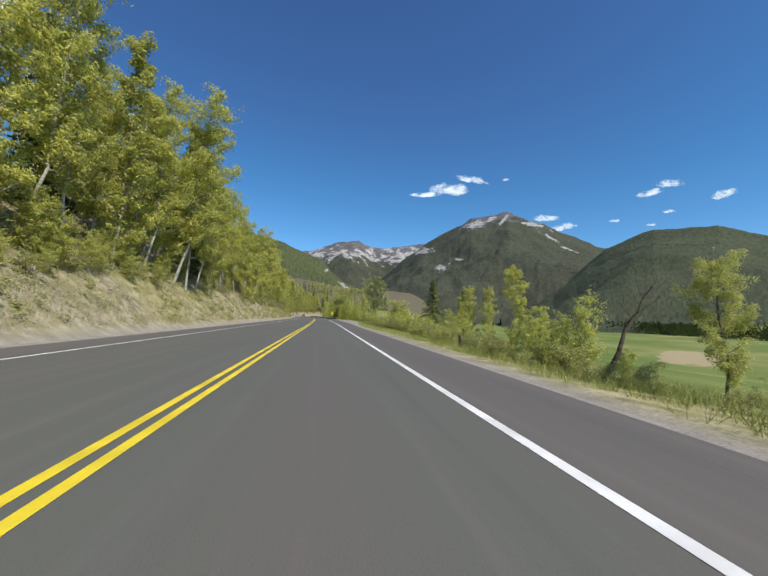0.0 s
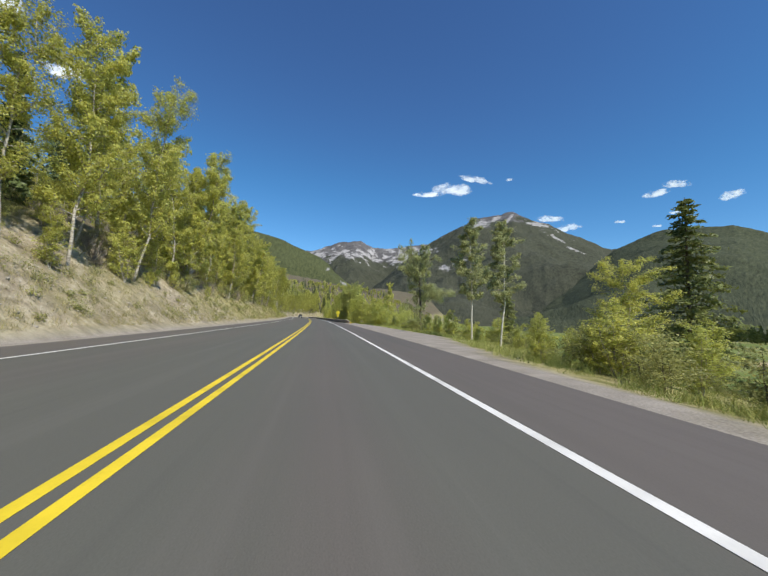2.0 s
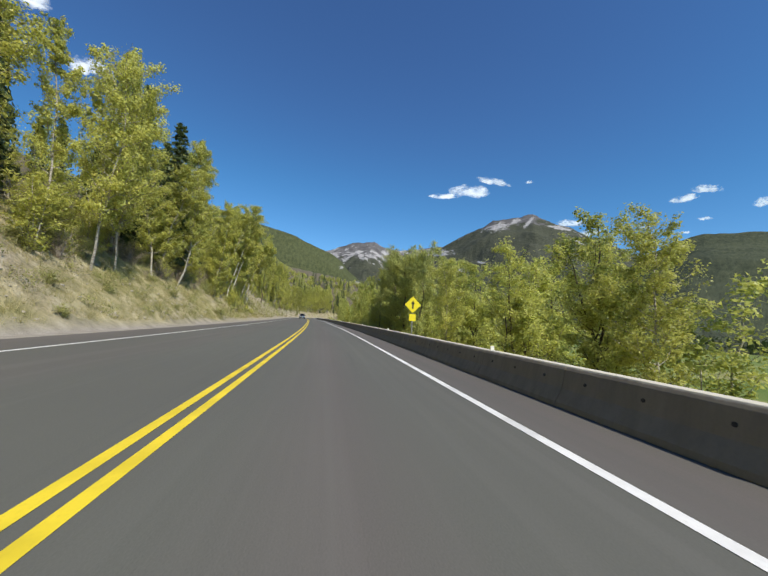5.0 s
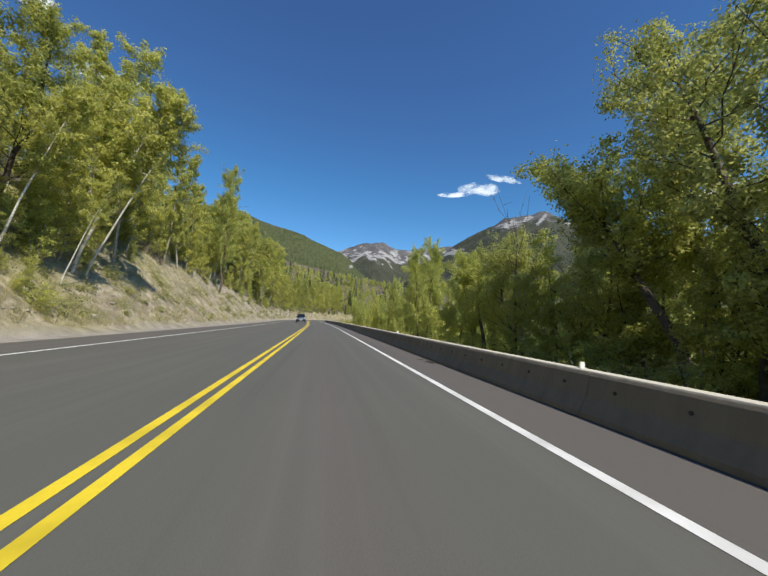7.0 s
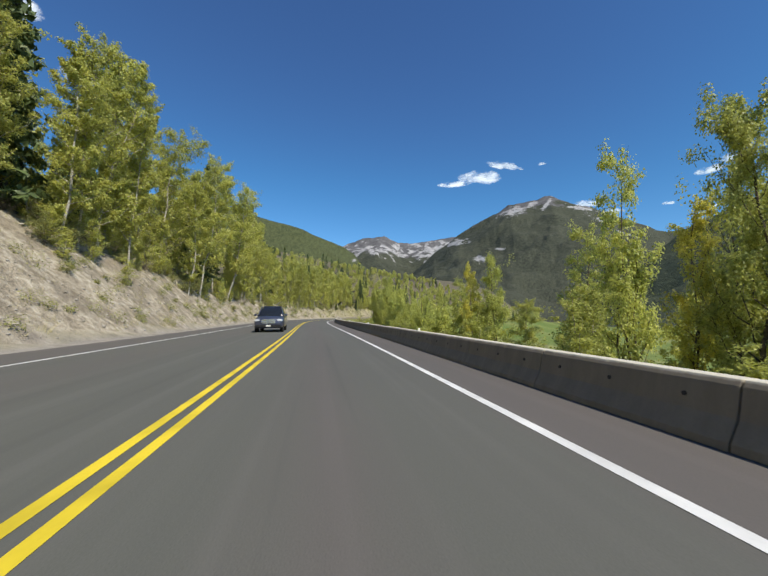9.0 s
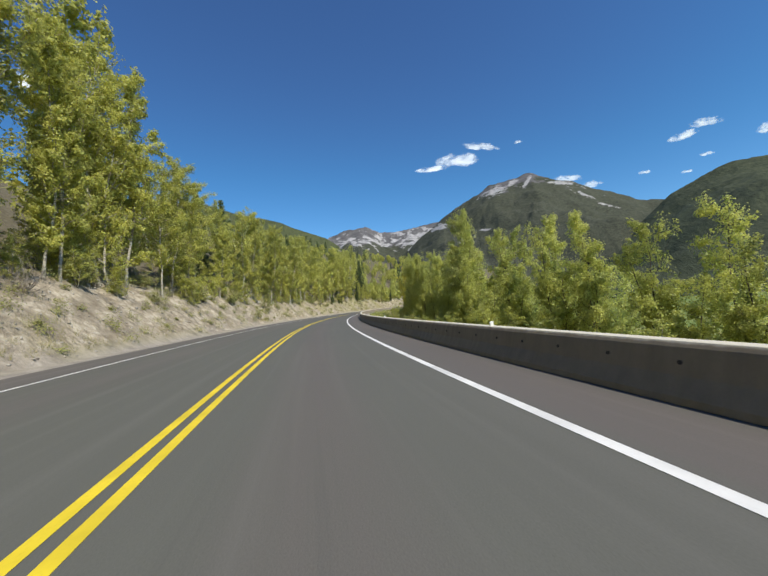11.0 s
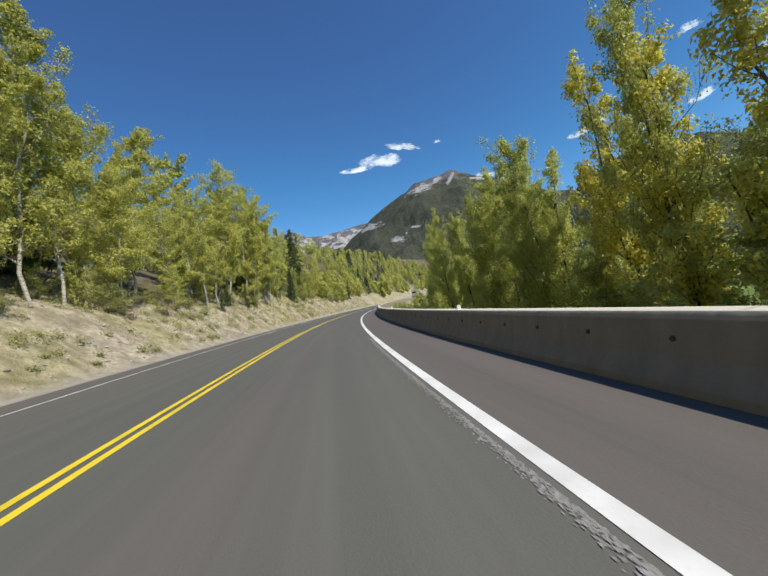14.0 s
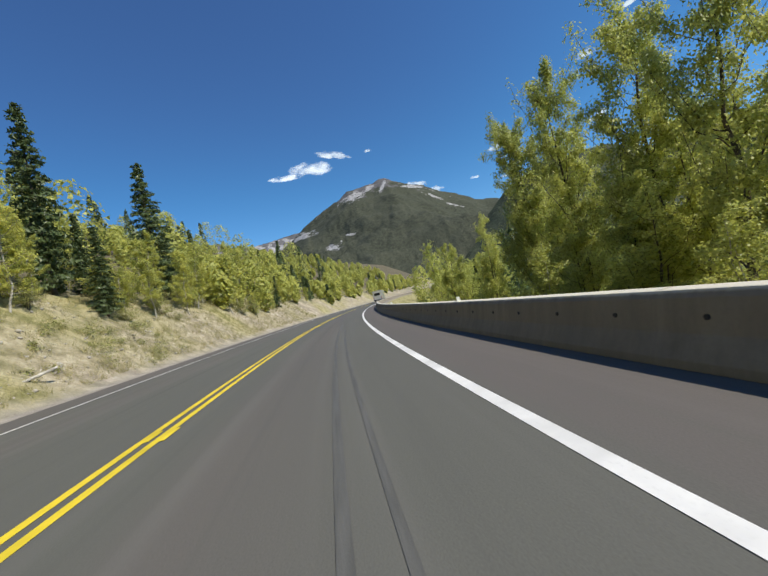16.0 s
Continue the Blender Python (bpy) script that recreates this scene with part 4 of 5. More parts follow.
# right of the bend
chance.seed(21)
for s, d, top, wide in ((285.0, 16.5, 3.2, 0.8), (289.0, 17.5, 3.8, 0.8), (294.4, 18.6, 5.0, 0.8), (301.8, 18.2, 6.0, 0.75), (307.2, 18.6, 6.8, 0.75), (313.4, 18.6, 7.4, 0.75), (381.0, 18.0, 5.2, 0.9), (385.6, 18.2, 5.0, 0.9), (396.0, 17.0, 4.6, 0.9), (262.0, 15.5, 5.0, 0.8), (268.0, 16.0, 4.2, 0.8), (274.5, 15.2, 4.6, 0.8), (281.0, 16.5, 3.4, 0.8), (287.0, 16.0, 2.6, 0.8), (292.0, 16.5, 2.6, 0.85), (296.5, 17.6, 4.4, 0.8), (299.4, 16.6, 5.4, 0.75), (304.4, 16.8, 6.2, 0.7),
                        (310.2, 17.0, 6.7, 0.75), (317.0, 16.0, 5.8, 0.8), (320.6, 16.6, 9.3, 0.65), (329.4, 16.4, 8.0, 0.7), (334.6, 16.0, 6.6, 0.75), (340.8, 14.8, 7.4, 0.75), (353.0, 15.0, 6.7, 0.7), (356.8, 15.6, 6.0, 0.75), (358.6, 16.6, 6.2, 0.75),
                        (368.6, 15.4, 2.8, 0.8), (371.4, 14.0, 5.7, 0.75), (374.2, 14.0, 7.2, 0.7), (377.4, 15.0, 5.6, 0.7), (383.4, 14.0, 7.9, 0.65), (376.6, 14.0, 5.6, 0.75), (387.2, 14.2, 4.0, 0.8), (389.4, 14.6, 3.2, 0.8), (390.8, 14.0, 7.0, 0.7), (399.9, 14.4, 3.2, 0.8), (401.7, 14.0, 4.2, 0.75), (404.6, 14.0, 5.6, 0.75),
                        (408.6, 13.6, 6.0, 0.75), (414.2, 13.5, 6.5, 0.75), (422.0, 14.0, 8.8, 0.65), (428.5, 13.6, 5.6, 0.75), (435.4, 13.5, 4.5, 0.8), (443.0, 13.8, 5.5, 0.75), (450.5, 14.0, 7.0, 0.7)):
    plant(GROVES, s, d, top=top, wide=wide)
for s, d, top, wide in ((323.8, 17.2, 12.0, 0.6), (348.2, 15.1, 9.8, 0.75), (343.6, 15.0, 9.6, 0.7), (341.8, 16.6, 9.4, 0.65), (345.9, 14.6, 9.6, 0.7), (351.6, 14.6, 9.0, 0.7), (355.2, 14.8, 9.0, 0.7), (366.5, 14.6, 11.6, 0.55), (364.0, 14.6, 8.0, 0.7), (392.8, 13.0, 9.6, 0.62), (375.6, 14.2, 7.6, 0.6), (410.4, 13.6, 9.4, 0.7), (418.0, 14.2, 10.4, 0.7), (423.4, 14.5, 10.2, 0.7), (414.6, 14.4, 11.0, 0.7), (377.2, 14.6, 9.8, 0.7), (379.8, 14.2, 7.8, 0.75), (382.6, 14.2, 9.4, 0.7), (386.5, 14.6, 8.6, 0.7), (391.2, 13.9, 8.2, 0.7)):
    plant(POPLARS, s, d, top=top, wide=wide)
for s, d, top in ((369.0, 14.2, 9.6), (360.6, 14.0, 8.8), (363.0, 14.0, 9.8), (366.4, 14.4, 9.0), (357.6, 14.2, 7.4), (257.0, 14.6, 5.6), (239.5, 14.4, 5.4)):
    plant(GOLDEN, s, d, top=top, wide=0.8)
for i in range(84):
    s = 258 + 2.3 * i + chance.uniform(-1, 1)
    if i % 3 == 1:
        plant(GROVES, s, chance.uniform(13.0, 19), top=chance.uniform(1.2, 3.6), wide=1.35)
    else:
        plant(YOUNG if i % 3 else SHRUBS, s, chance.uniform(9.5, 15.0), tall=chance.uniform(2.2, 4.2) if i % 3 else chance.uniform(1.3, 2.5), wide=1.25)
for i in range(34):  # second row behind the barrier's trees
    s = 318 + 3.4 * i + chance.uniform(-1, 1)
    if 374 < s < 396:
        continue
    plant((GROVES, RIVER, POPLARS)[i % 3], s, chance.uniform(17.5, 21.5), top=float(np.interp(s, [318, 330, 350, 372, 392, 405, 430], [7.4, 7.4, 6.4, 5.6, 6.8, 5.4, 6.5])) + chance.uniform(-0.9, 0.7), wide=0.95)
for i in range(26):
    far_tree("river", 312 + 5.5 * i + chance.uniform(-1, 1), chance.uniform(20, 34), top=chance.uniform(2.0, 4.6))
for i in range(80):
    far_tree(i % 4 > 0, 456 + 3 * i + chance.uniform(-2, 2), chance.uniform(12, 44), top=chance.uniform(3, 8))

chance.seed(33)
# wooded bank, left of the road: steepness of the skyline along the road
def skyline(s):
    return float(np.interp(s, [0, 41, 83, 124, 180, 200, 228, 250, 262, 275, 305, 317, 327, 358, 403, 417, 423, 441, 526], [1.3, 1.5, 1.35, 1.35, 1.3, 1.2, 1.15, 1.2, 1.35, 1.6, 1.6, 1.45, 1.2, 1.3, 1.4, 1.35, 0.85, 0.75, 0.5]))


s = -2.0
while s < 545:
    d = -chance.uniform(12.6, 15.4) - float(np.interp(s, [195, 213, 245, 262], [0, 2.6, 2.6, 0]))
    top = 1.1 + skyline(s) * (1.5 - d) * chance.uniform(0.66, 1.0)
    kind = SPRUCES if chance.random() < 0.02 else POPLARS if chance.random() < 0.05 else ASPENS
    plant(kind if s < 470 else MID_ASPENS, s, d, top=top, wide=0.95 if top > 16 else 1.15, lean=(chance.uniform(0, 7), 0))
    s += chance.uniform(2.3, 4.2) if s < 470 else 5.0
s = -4.0
while s < 480:
    d = -chance.uniform(16.5, 22)
    plant(MID_SPRUCES if chance.random() < 0.3 else MID_ASPENS, s, d, top=1.1 + skyline(s) * 16.5 * chance.uniform(0.75, 1.12), wide=0.9)
    s += chance.uniform(4.5, 7.5)
for i in range(260):
    s = chance.uniform(-5, 540)
    d = -chance.uniform(23, 70)
    far_tree(chance.random() > 0.45, s, d, tall=chance.uniform(9, 15))
for i in range(520):  # woods further along the valley
    s = chance.uniform(440, 695)
    far_tree(chance.random() > 0.14, s, -11.5 - 100 * chance.random() ** 1.5, tall=chance.uniform(3, 7.5))
for i in range(360):  # undergrowth at the tree line and on the bank
    s = chance.uniform(0, 470)
    d = -chance.uniform(12.2, 15.8) - float(np.interp(s, [195, 213, 245, 262], [0, 2.4, 2.4, 0]))
    plant((SHRUBS, BANK_YOUNG, BANK_YOUNG, DRY)[i % 4], s, d, tall=chance.uniform(1.6, 4.6) if i % 4 in (1, 2) else chance.uniform(0.9, 2.4), wide=1.3)
for i in range(150):  # thicket along the crest of the cut
    s = 2 + 2.9 * i + chance.uniform(-1, 1)
    if s < 250 or i % 3 == 0:
        plant((SHRUBS, BANK_YOUNG, DRY)[i % 3], s, -9.2 - float(cut_height(s)) / 0.98 * chance.uniform(0.7, 1.1), tall=chance.uniform(2.4, 4.8) if i % 3 == 1 else chance.uniform(1.3, 2.4), wide=1.35)
for i in range(56):  # brush standing close along the rocky cut
    s = 178 + 1.7 * i + chance.uniform(-0.8, 0.8)
    plant((BANK_YOUNG, BANK_YOUNG, SHRUBS)[i % 3], s, -9.2 - float(cut_height(s)) / 0.98 * chance.uniform(0.85, 1.25) - 0.6, tall=chance.uniform(3.2, 6.2) if i % 3 < 2 else chance.uniform(1.6, 2.6), wide=1.2)
plant(POPLARS, 235.6, -13.6, top=25.0, wide=0.55, label="tall leafy cottonwood standing out over the rocky cut")
for i, (s, d, top, tip) in enumerate(((185.6, -12.9, 18.0, 6), (186.4, -12.7, 16.6, 9), (182.6, -13.4, 18.6, 6), (199.2, -12.8, 16.6, 12), (200.2, -12.6, 15.2, 14), (193.4, -12.4, 12.0, 9), (197.0, -11.9, 9.0, 8))):
    plant([LEANING[i % 2]], s, d, top=top, wide=0.9, lean=(tip, -3), turn=25)
for i in range(26):  # bright low growth on the grassy bank
    plant((BANK_YOUNG, SHRUBS)[i % 3 // 2], chance.uniform(178.5, 194), -chance.uniform(10.0, 12.2), tall=chance.uniform(0.7, 1.5), wide=1.5)
for i in range(16):  # brush filling the foot of the trees
    plant((YOUNG, BANK_YOUNG)[i % 2], 178 + 1.5 * i, -chance.uniform(12.4, 13.8), tall=chance.uniform(2.4, 4.2), wide=1.3)
for s, d, tall in ((183.4, -11.6, 2.8), (184.8, -11.4, 2.4), (186.0, -12.0, 3.0), (190.6, -12.0, 2.6)):
    plant(BANK_YOUNG, s, d, tall=tall, wide=1.3)
for i in range(130):  # young growth under the second row
    s = 3.6 * i + chance.uniform(-1.5, 1.5)
    plant((BANK_YOUNG, YOUNG)[i % 2], s, -chance.uniform(16.5, 24) - float(np.interp(s, [200, 225, 245, 262], [0, 3, 3, 0])), tall=chance.uniform(3.0, 5.5), wide=1.2)
for i in range(50):
    plant(SHRUBS, chance.uniform(0, 440), -chance.uniform(9.7, 13.5), tall=chance.uniform(0.3, 1.3), wide=1.4)
for i in range(26):  # brush under the first trees
    plant((BANK_YOUNG, BANK_YOUNG, SHRUBS)[i % 3], 1.5 + 1.3 * i, -chance.uniform(11.9, 14.2), tall=chance.uniform(1.6, 3.6) if i % 3 < 2 else chance.uniform(0.9, 1.8), wide=1.3)
for s, d, top in ((412.6, 15.4, 5.0), (416.4, 13.8, 4.6), (421.0, 15.2, 5.4)):
    plant(GROVES, s, d, top=top, wide=0.9)
for s, d, top in ((184.6, 16.2, 4.0), (189.6, 15.6, 4.2), (194.0, 15.6, 4.4)):  # deep shade under the old cottonwoods
    plant(GROVES, s, d, top=top, wide=1.35)
for s, d, top in ((30.0, -13.5, 22.4), (34.5, -14.0, 21.5), (40.6, -13.8, 25.0), (93.0, -13.5, 20.4), (115.0, -13.4, 20.8), (124.0, -13.6, 23.4), (187.5, -14.4, 19.0), (206.0, -13.8, 21.8),
                  (306.0, -13.4, 21.0), (310.5, -13.6, 23.8), (314.5, -14.0, 22.8), (355.0, -13.4, 18.4), (359.0, -13.6, 19.8), (372.0, -13.6, 20.4), (380.0, -13.8, 20.8), (402.4, -13.2, 19.2), (408.5, -13.5, 21.6), (411.7, -13.8, 22.6), (416.0, -13.4, 20.6)):
    plant(ASPENS, s, d, top=top, wide=0.95, lean=(chance.uniform(0, 6), 0))
for s, d, top in ((60.2, -19.0, 29.5), (29.9, -19.0, 23.6), (140.0, -20.0, 24.8), (147.1, -20.0, 26.1)):
    plant(SPRUCES, s, d, top=top)
for s, d, tall in ((398.6, -12.4, 2.6), (401.0, -12.8, 3.4), (406.2, -12.6, 3.0), (409.4, -12.9, 2.4)):
    plant(SPRUCES, s, d, tall=tall, label="small dark spruce at the foot of the aspens")
plant(SPRUCES, 443.9, -18.0, top=22.5)
plant(SPRUCES, 429.9, -18.0, top=21.5)
plant(SPRUCES, 426.9, -19.5, top=19.5)
plant(SHRUBS, 337.7, -10.2, tall=2.1)
plant(SHRUBS, 345.8, -11.2, tall=2.7)


def bank_brush(n, seed):
    """Low brush scattered over the face of the cut, too many to count."""
    rng = np.random.default_rng(seed)
    cs, outs = [], []
    for i in range(n):
        s, d = rng.uniform(2, 430), -rng.uniform(9.6, 14.0)
        x, y = on_road(s, d)
        r = rng.uniform(0.22, 0.75)
        p = np.clip(rng.normal(0, 1, (int(90 + 190 * r), 3)), -1.8, 1.8)
        cs.append(p * r * np.array([0.55, 0.55, 0.36]) + np.array([float(x), float(y), ground_z(s, d) + 0.4 * r]))
        outs.append(p * 0.6 + np.array([0, 0, 0.4]))
    return tagged(new("bank_brush", fast_mesh("bank_brush", *leaf_points(np.concatenate(cs), 0.085, rng, np.concatenate(outs)), LEAF_C)), "low olive brush scattered over the cut bank", "brush", kind="stuff")


bank_brush(760, 87)
far_forest(True, "far_aspens", "yellow-green aspen woods further off", 620, 0.48, LEAF_A, 81)
far_forest("river", "riverside_trees", "green trees down the slope behind the barrier", 2600, 0.19, LEAF_B, 83)
far_forest(False, "far_spruces", "dark spruces further off on the slopes", 420, 0.62, NEEDLE, 82)
for o in ASPENS + POPLARS + YOUNG + SHRUBS + SPRUCES + BUSHY + MID_ASPENS + MID_SPRUCES + SNAGS + STUBS + SLIM + LEANING + BANK_YOUNG + GROVES + LONE + GOLDEN + OLD + ARCHING + RIVER + DRY:
    assert o.name in used


# ---- small builders ----
def box_bm(x0, x1, y0, y1, z0, z1, soft=0.0, bm=None):
    bm = bm or bmesh.new()
    m = Matrix.LocRotScale(((x0 + x1) / 2, (y0 + y1) / 2, (z0 + z1) / 2), None, (x1 - x0, y1 - y0, z1 - z0))
    r = bmesh.ops.create_cube(bm, size=1.0, matrix=m)
    if soft:
        edges = list({e for v in r["verts"] for e in v.link_edges})
        bmesh.ops.bevel(bm, geom=edges, offset=soft, segments=2, affect="EDGES")
    return bm


def prism(points, y0, y1, soft=0.0):
    """A profile in x, z drawn out along y."""
    bm = bmesh.new()
    a = [bm.verts.new((x, y0, z)) for x, z in points]
    b = [bm.verts.new((x, y1, z)) for x, z in points]
    n = len(points)
    bm.faces.new(a[::-1]), bm.faces.new(b)
    for k in range(n):
        bm.faces.new((a[k], a[(k + 1) % n], b[(k + 1) % n], b[k]))
    bmesh.ops.recalc_face_normals(bm, faces=bm.faces)
    if soft:
        bmesh.ops.bevel(bm, geom=list(bm.edges), offset=soft, segments=1, affect="EDGES")
    return bm


def rod(p, q, r, sides=10):
    """A round bar from p to q."""
    bm = bmesh.new()
    p, q = Vector(p), Vector(q)
    m = Matrix.Translation((p + q) / 2) @ (q - p).to_track_quat("Z", "Y").to_matrix().to_4x4()
    bmesh.ops.create_cone(bm, cap_ends=True, segments=sides, radius1=r, radius2=r, depth=(q - p).length, matrix=m)
    return bm


def stand(ob, s, d, z=0.0, turn=0.0):
    x, y = on_road(s, d)
    ob.matrix_basis = Matrix.Translation((float(x), float(y), z)) @ Matrix.Rotation(-heading(s) + radians(turn), 4, "Z")
    return ob


# ---- concrete roadside barrier, unit by unit ----
UNIT = 2.7
PROFILE = [(0.0, 0.0), (0.01, 0.07), (0.11, 0.25), (0.165, 0.51), (0.205, 0.568), (0.375, 0.568), (0.415, 0.51), (0.47, 0.25), (0.57, 0.07), (0.58, 0.0)]


# bare is the paler colour that makes the top look sunlit
def barrier_mat(name, dark, light, bare):
    k = Nodes(name, 0.92, spec=0.2)
    p = k.world_place()
    streak = k.noise(k.stretch(p, 3.0, 3.0, 0.5), 1.6, 6.0, 0.65)
    pores = k.noise(p, 30.0, 4.0)
    info = k.t.nodes.new("ShaderNodeObjectInfo")
    c = k.ramp(streak, (0.25, dark), (0.75, light))
    c = k.mix(k.ramp(pores, (0.3, 0.3), (0.5, 0.0)), c, dark)
    c = k.mix(k.math("MULTIPLY", info.outputs["Random"], 0.35), c, dark)
    up = k.add("ShaderNodeSeparateXYZ", Vector=k.coords()).outputs[2]  # sun on the top is painted in as paler colour, shade on the face as darker
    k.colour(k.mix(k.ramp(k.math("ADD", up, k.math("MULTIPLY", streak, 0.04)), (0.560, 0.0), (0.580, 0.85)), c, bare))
    return k.bump(k.math("ADD", pores, streak), 0.3, 0.01).m


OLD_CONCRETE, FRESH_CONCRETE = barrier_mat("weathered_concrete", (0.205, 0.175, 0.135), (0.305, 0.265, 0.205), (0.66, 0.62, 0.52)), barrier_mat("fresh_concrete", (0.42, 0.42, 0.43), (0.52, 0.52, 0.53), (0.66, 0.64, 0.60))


def barrier_unit(mat, label):
    root = tagged(new("barrier_unit"), label, "barrier", "roadside barrier units")
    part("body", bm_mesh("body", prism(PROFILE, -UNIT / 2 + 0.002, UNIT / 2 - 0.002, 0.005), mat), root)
    # solid plugs, coloured dark for the shade inside the lifting holes
    for y in (-0.9, 0.0, 0.9):
        part("lifting_hole", bm_mesh("lifting_hole", rod((0.124, y, 0.375), (0.22, y, 0.36), 0.022), DARK), root)
    return root


def set_barrier(ob, s, d):
    x, y = on_road(s, d)
    x1, y1 = on_road(s + 1, d if s > 126 else flare(s + 1))
    x0, y0 = on_road(s - 1, d if s > 126 else flare(s - 1))
    ob.matrix_basis = Matrix.Translation((float(x), float(y), 0)) @ Matrix.Rotation(-math.atan2(x1 - x0, y1 - y0), 4, "Z")


def flare(s):
    return float(np.interp(s, [100, 112, 126, 250, 320, 700], [7.6, 6.6, BARRIER, BARRIER + 0.02, BARRIER + 0.15, BARRIER + 0.17]))


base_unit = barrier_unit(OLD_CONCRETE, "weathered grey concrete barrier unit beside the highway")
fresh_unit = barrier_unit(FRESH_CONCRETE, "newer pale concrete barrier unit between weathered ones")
count = 0
s = 116.25
while s < 640:
    if 323.0 <= s < 325.7:
        set_barrier(fresh_unit, s, flare(s))
    elif count == 0:
        set_barrier(base_unit, s, flare(s))
        count = 1
    else:
        set_barrier(copy_thing(base_unit, Matrix.Identity(4)), s, flare(s))
    s += UNIT
end = tagged(new("barrier_end"), "sloped concrete end piece of the barrier with yellow paint", "barrier")
bm = prism(PROFILE, -1.3, 1.3)
for vert in bm.verts:
    if vert.co.y < 0:
        vert.co.z *= 0.35
part("body", bm_mesh("body", bm, OLD_CONCRETE), end)
part("end_plate", bm_mesh("end_plate", prism([(x, z * 0.35 + 0.004) for x, z in PROFILE], -1.36, -1.303), plain("faded_yellow", (0.6, 0.45, 0.08))), end)
set_barrier(end, 113.6, flare(113.6))
WHITE_PLASTIC = plain("white_plastic", (0.8, 0.8, 0.74), 0.5, var=0.1)
marker = tagged(new("barrier_reflector"), "small white reflector on top of the barrier", "reflector", "barrier reflectors")
part("plate", bm_mesh("plate", box_bm(0.25, 0.33, -0.015, 0.015, 0.566, 0.658, 0.008), WHITE_PLASTIC), marker)
part("foot", bm_mesh("foot", box_bm(0.24, 0.34, -0.04, 0.04, 0.566, 0.581, 0.004), WHITE_PLASTIC), marker)
first = True
for s in (131, 143.5, 155.5, 167.6, 180, 192.2, 204.5, 217, 229, 241, 253, 265, 277, 288.6, 301, 314, 326.6, 339, 351, 363.4, 374.4, 385.4, 397, 409, 421, 433, 445):
    ob = marker if first else copy_thing(marker, Matrix.Identity(4))
    first = False
    set_barrier(ob, s, flare(s))


# ---- litter caught along the barrier's foot ----
def litter(s, d, n, seed):
    rng = np.random.default_rng(seed)
    bits = []
    for i in range(n):
        p = np.array([rng.normal(0, 0.05), rng.normal(0, 0.35), 0.012 + abs(rng.normal(0, 0.02))])
        q = p + np.array([rng.normal(0, 0.08), rng.normal(0, 0.14), abs(rng.normal(0, 0.015))])
        bits.append(tube([p, (p + q) / 2 + 0.01, q], 0.006, 0.002, 4))
    vs, fs, off = [], [], 0
    for v, f in bits:
        vs.append(v), fs.append(f + off)
        off += len(v)
    ob = tagged(new("twigs", fast_mesh("twigs", np.concatenate(vs), np.concatenate(fs), BARK_DARK)), "dark twigs and litter swept against the barrier", "litter", kind="stuff")
    return stand(ob, s, d, 0.0)


litter(205.0, 4.6, 60, 1)
litter(347.7, 4.58, 60, 2)
litter(185.4, 4.5, 40, 3)

# ---- paint drips and tyre marks ----
for s, d, w, l in ((40.9, -0.215, 0.06, 0.35), (40.6, 0.03, 0.05, 0.3), (314.0, 0.21, 0.08, 0.5), (406.1, 0.2, 0.09, 0.5), (406.2, -0.03, 0.06, 0.4), (280.9, 0.22, 0.08, 0.5), (281.0, -0.24, 0.06, 0.4)):
    tagged(strip("paint_smear", s - l / 2, s + l / 2, d - w / 2, d + w / 2, 0.008, YELLOW, step=0.25), "yellow paint smear beside the centre line", "road marking", kind="structure")


def rubber_mat():
    k = Nodes("tyre_rubber_film", 0.7, spec=0.3)
    n = k.noise(k.stretch(k.coords("UV"), 9.0, 0.6, 1.0), 2.0, 5.0)
    g = k.noise(k.coords(), 90.0, 3.0)
    k.colour(k.ramp(n, (0.3, (0.083, 0.083, 0.077)), (0.7, (0.123, 0.122, 0.114))))
    return k.bump(g, 0.3, 0.006).m


RUBBER = rubber_mat()
tagged(strip("tyre_mark", 400, 423, 2.235, 2.315, 0.004, RUBBER), "dark tyre mark on the asphalt", "tyre mark", kind="structure")
tagged(strip("tyre_mark", 398, 421, 2.515, 2.57, 0.004, RUBBER), "dark tyre mark on the asphalt", "tyre mark", kind="structure")


def flakes(s0, s1, d, spread_, n, seed):
    """Scraps of old paint and stone chips ground into the road beside the edge line."""
    rng = np.random.default_rng(seed)
    s, off = rng.uniform(s0, s1, n), d - np.abs(rng.normal(0, spread_, n))
    x, y = on_road(s, off)
    t = np.interp(s, GS, TH)
    along, across = np.column_stack([np.sin(t), np.cos(t)]), np.column_stack([np.cos(t), -np.sin(t)])
    l, w = rng.uniform(0.005, 0.02, n)[:, None], rng.uniform(0.003, 0.008, n)[:, None]
    c, lift = np.column_stack([x, y]), 0.003 + rng.permutation(n) * 0.003 / n
    jit = lambda: rng.uniform(0.5, 1.2, (n, 1))
    ring = [c - along * l * jit() - across * w * jit(), c - along * l * jit() + across * w * jit(), c + along * l * jit() + across * w * jit(), c + along * l * jit() - across * w * jit()]
    v = np.stack([np.column_stack([q, lift]) for q in ring], 1).reshape(-1, 3)
    return tagged(new("paint_flakes", fast_mesh("paint_flakes", v, np.arange(4 * n).reshape(-1, 4), FLAKE)), "pale scraped paint flakes ground into the asphalt", "road surface", kind="stuff")


FLAKE = plain("old_paint_flakes", (0.34, 0.335, 0.32), 0.9, var=0.45, scale=20.0)
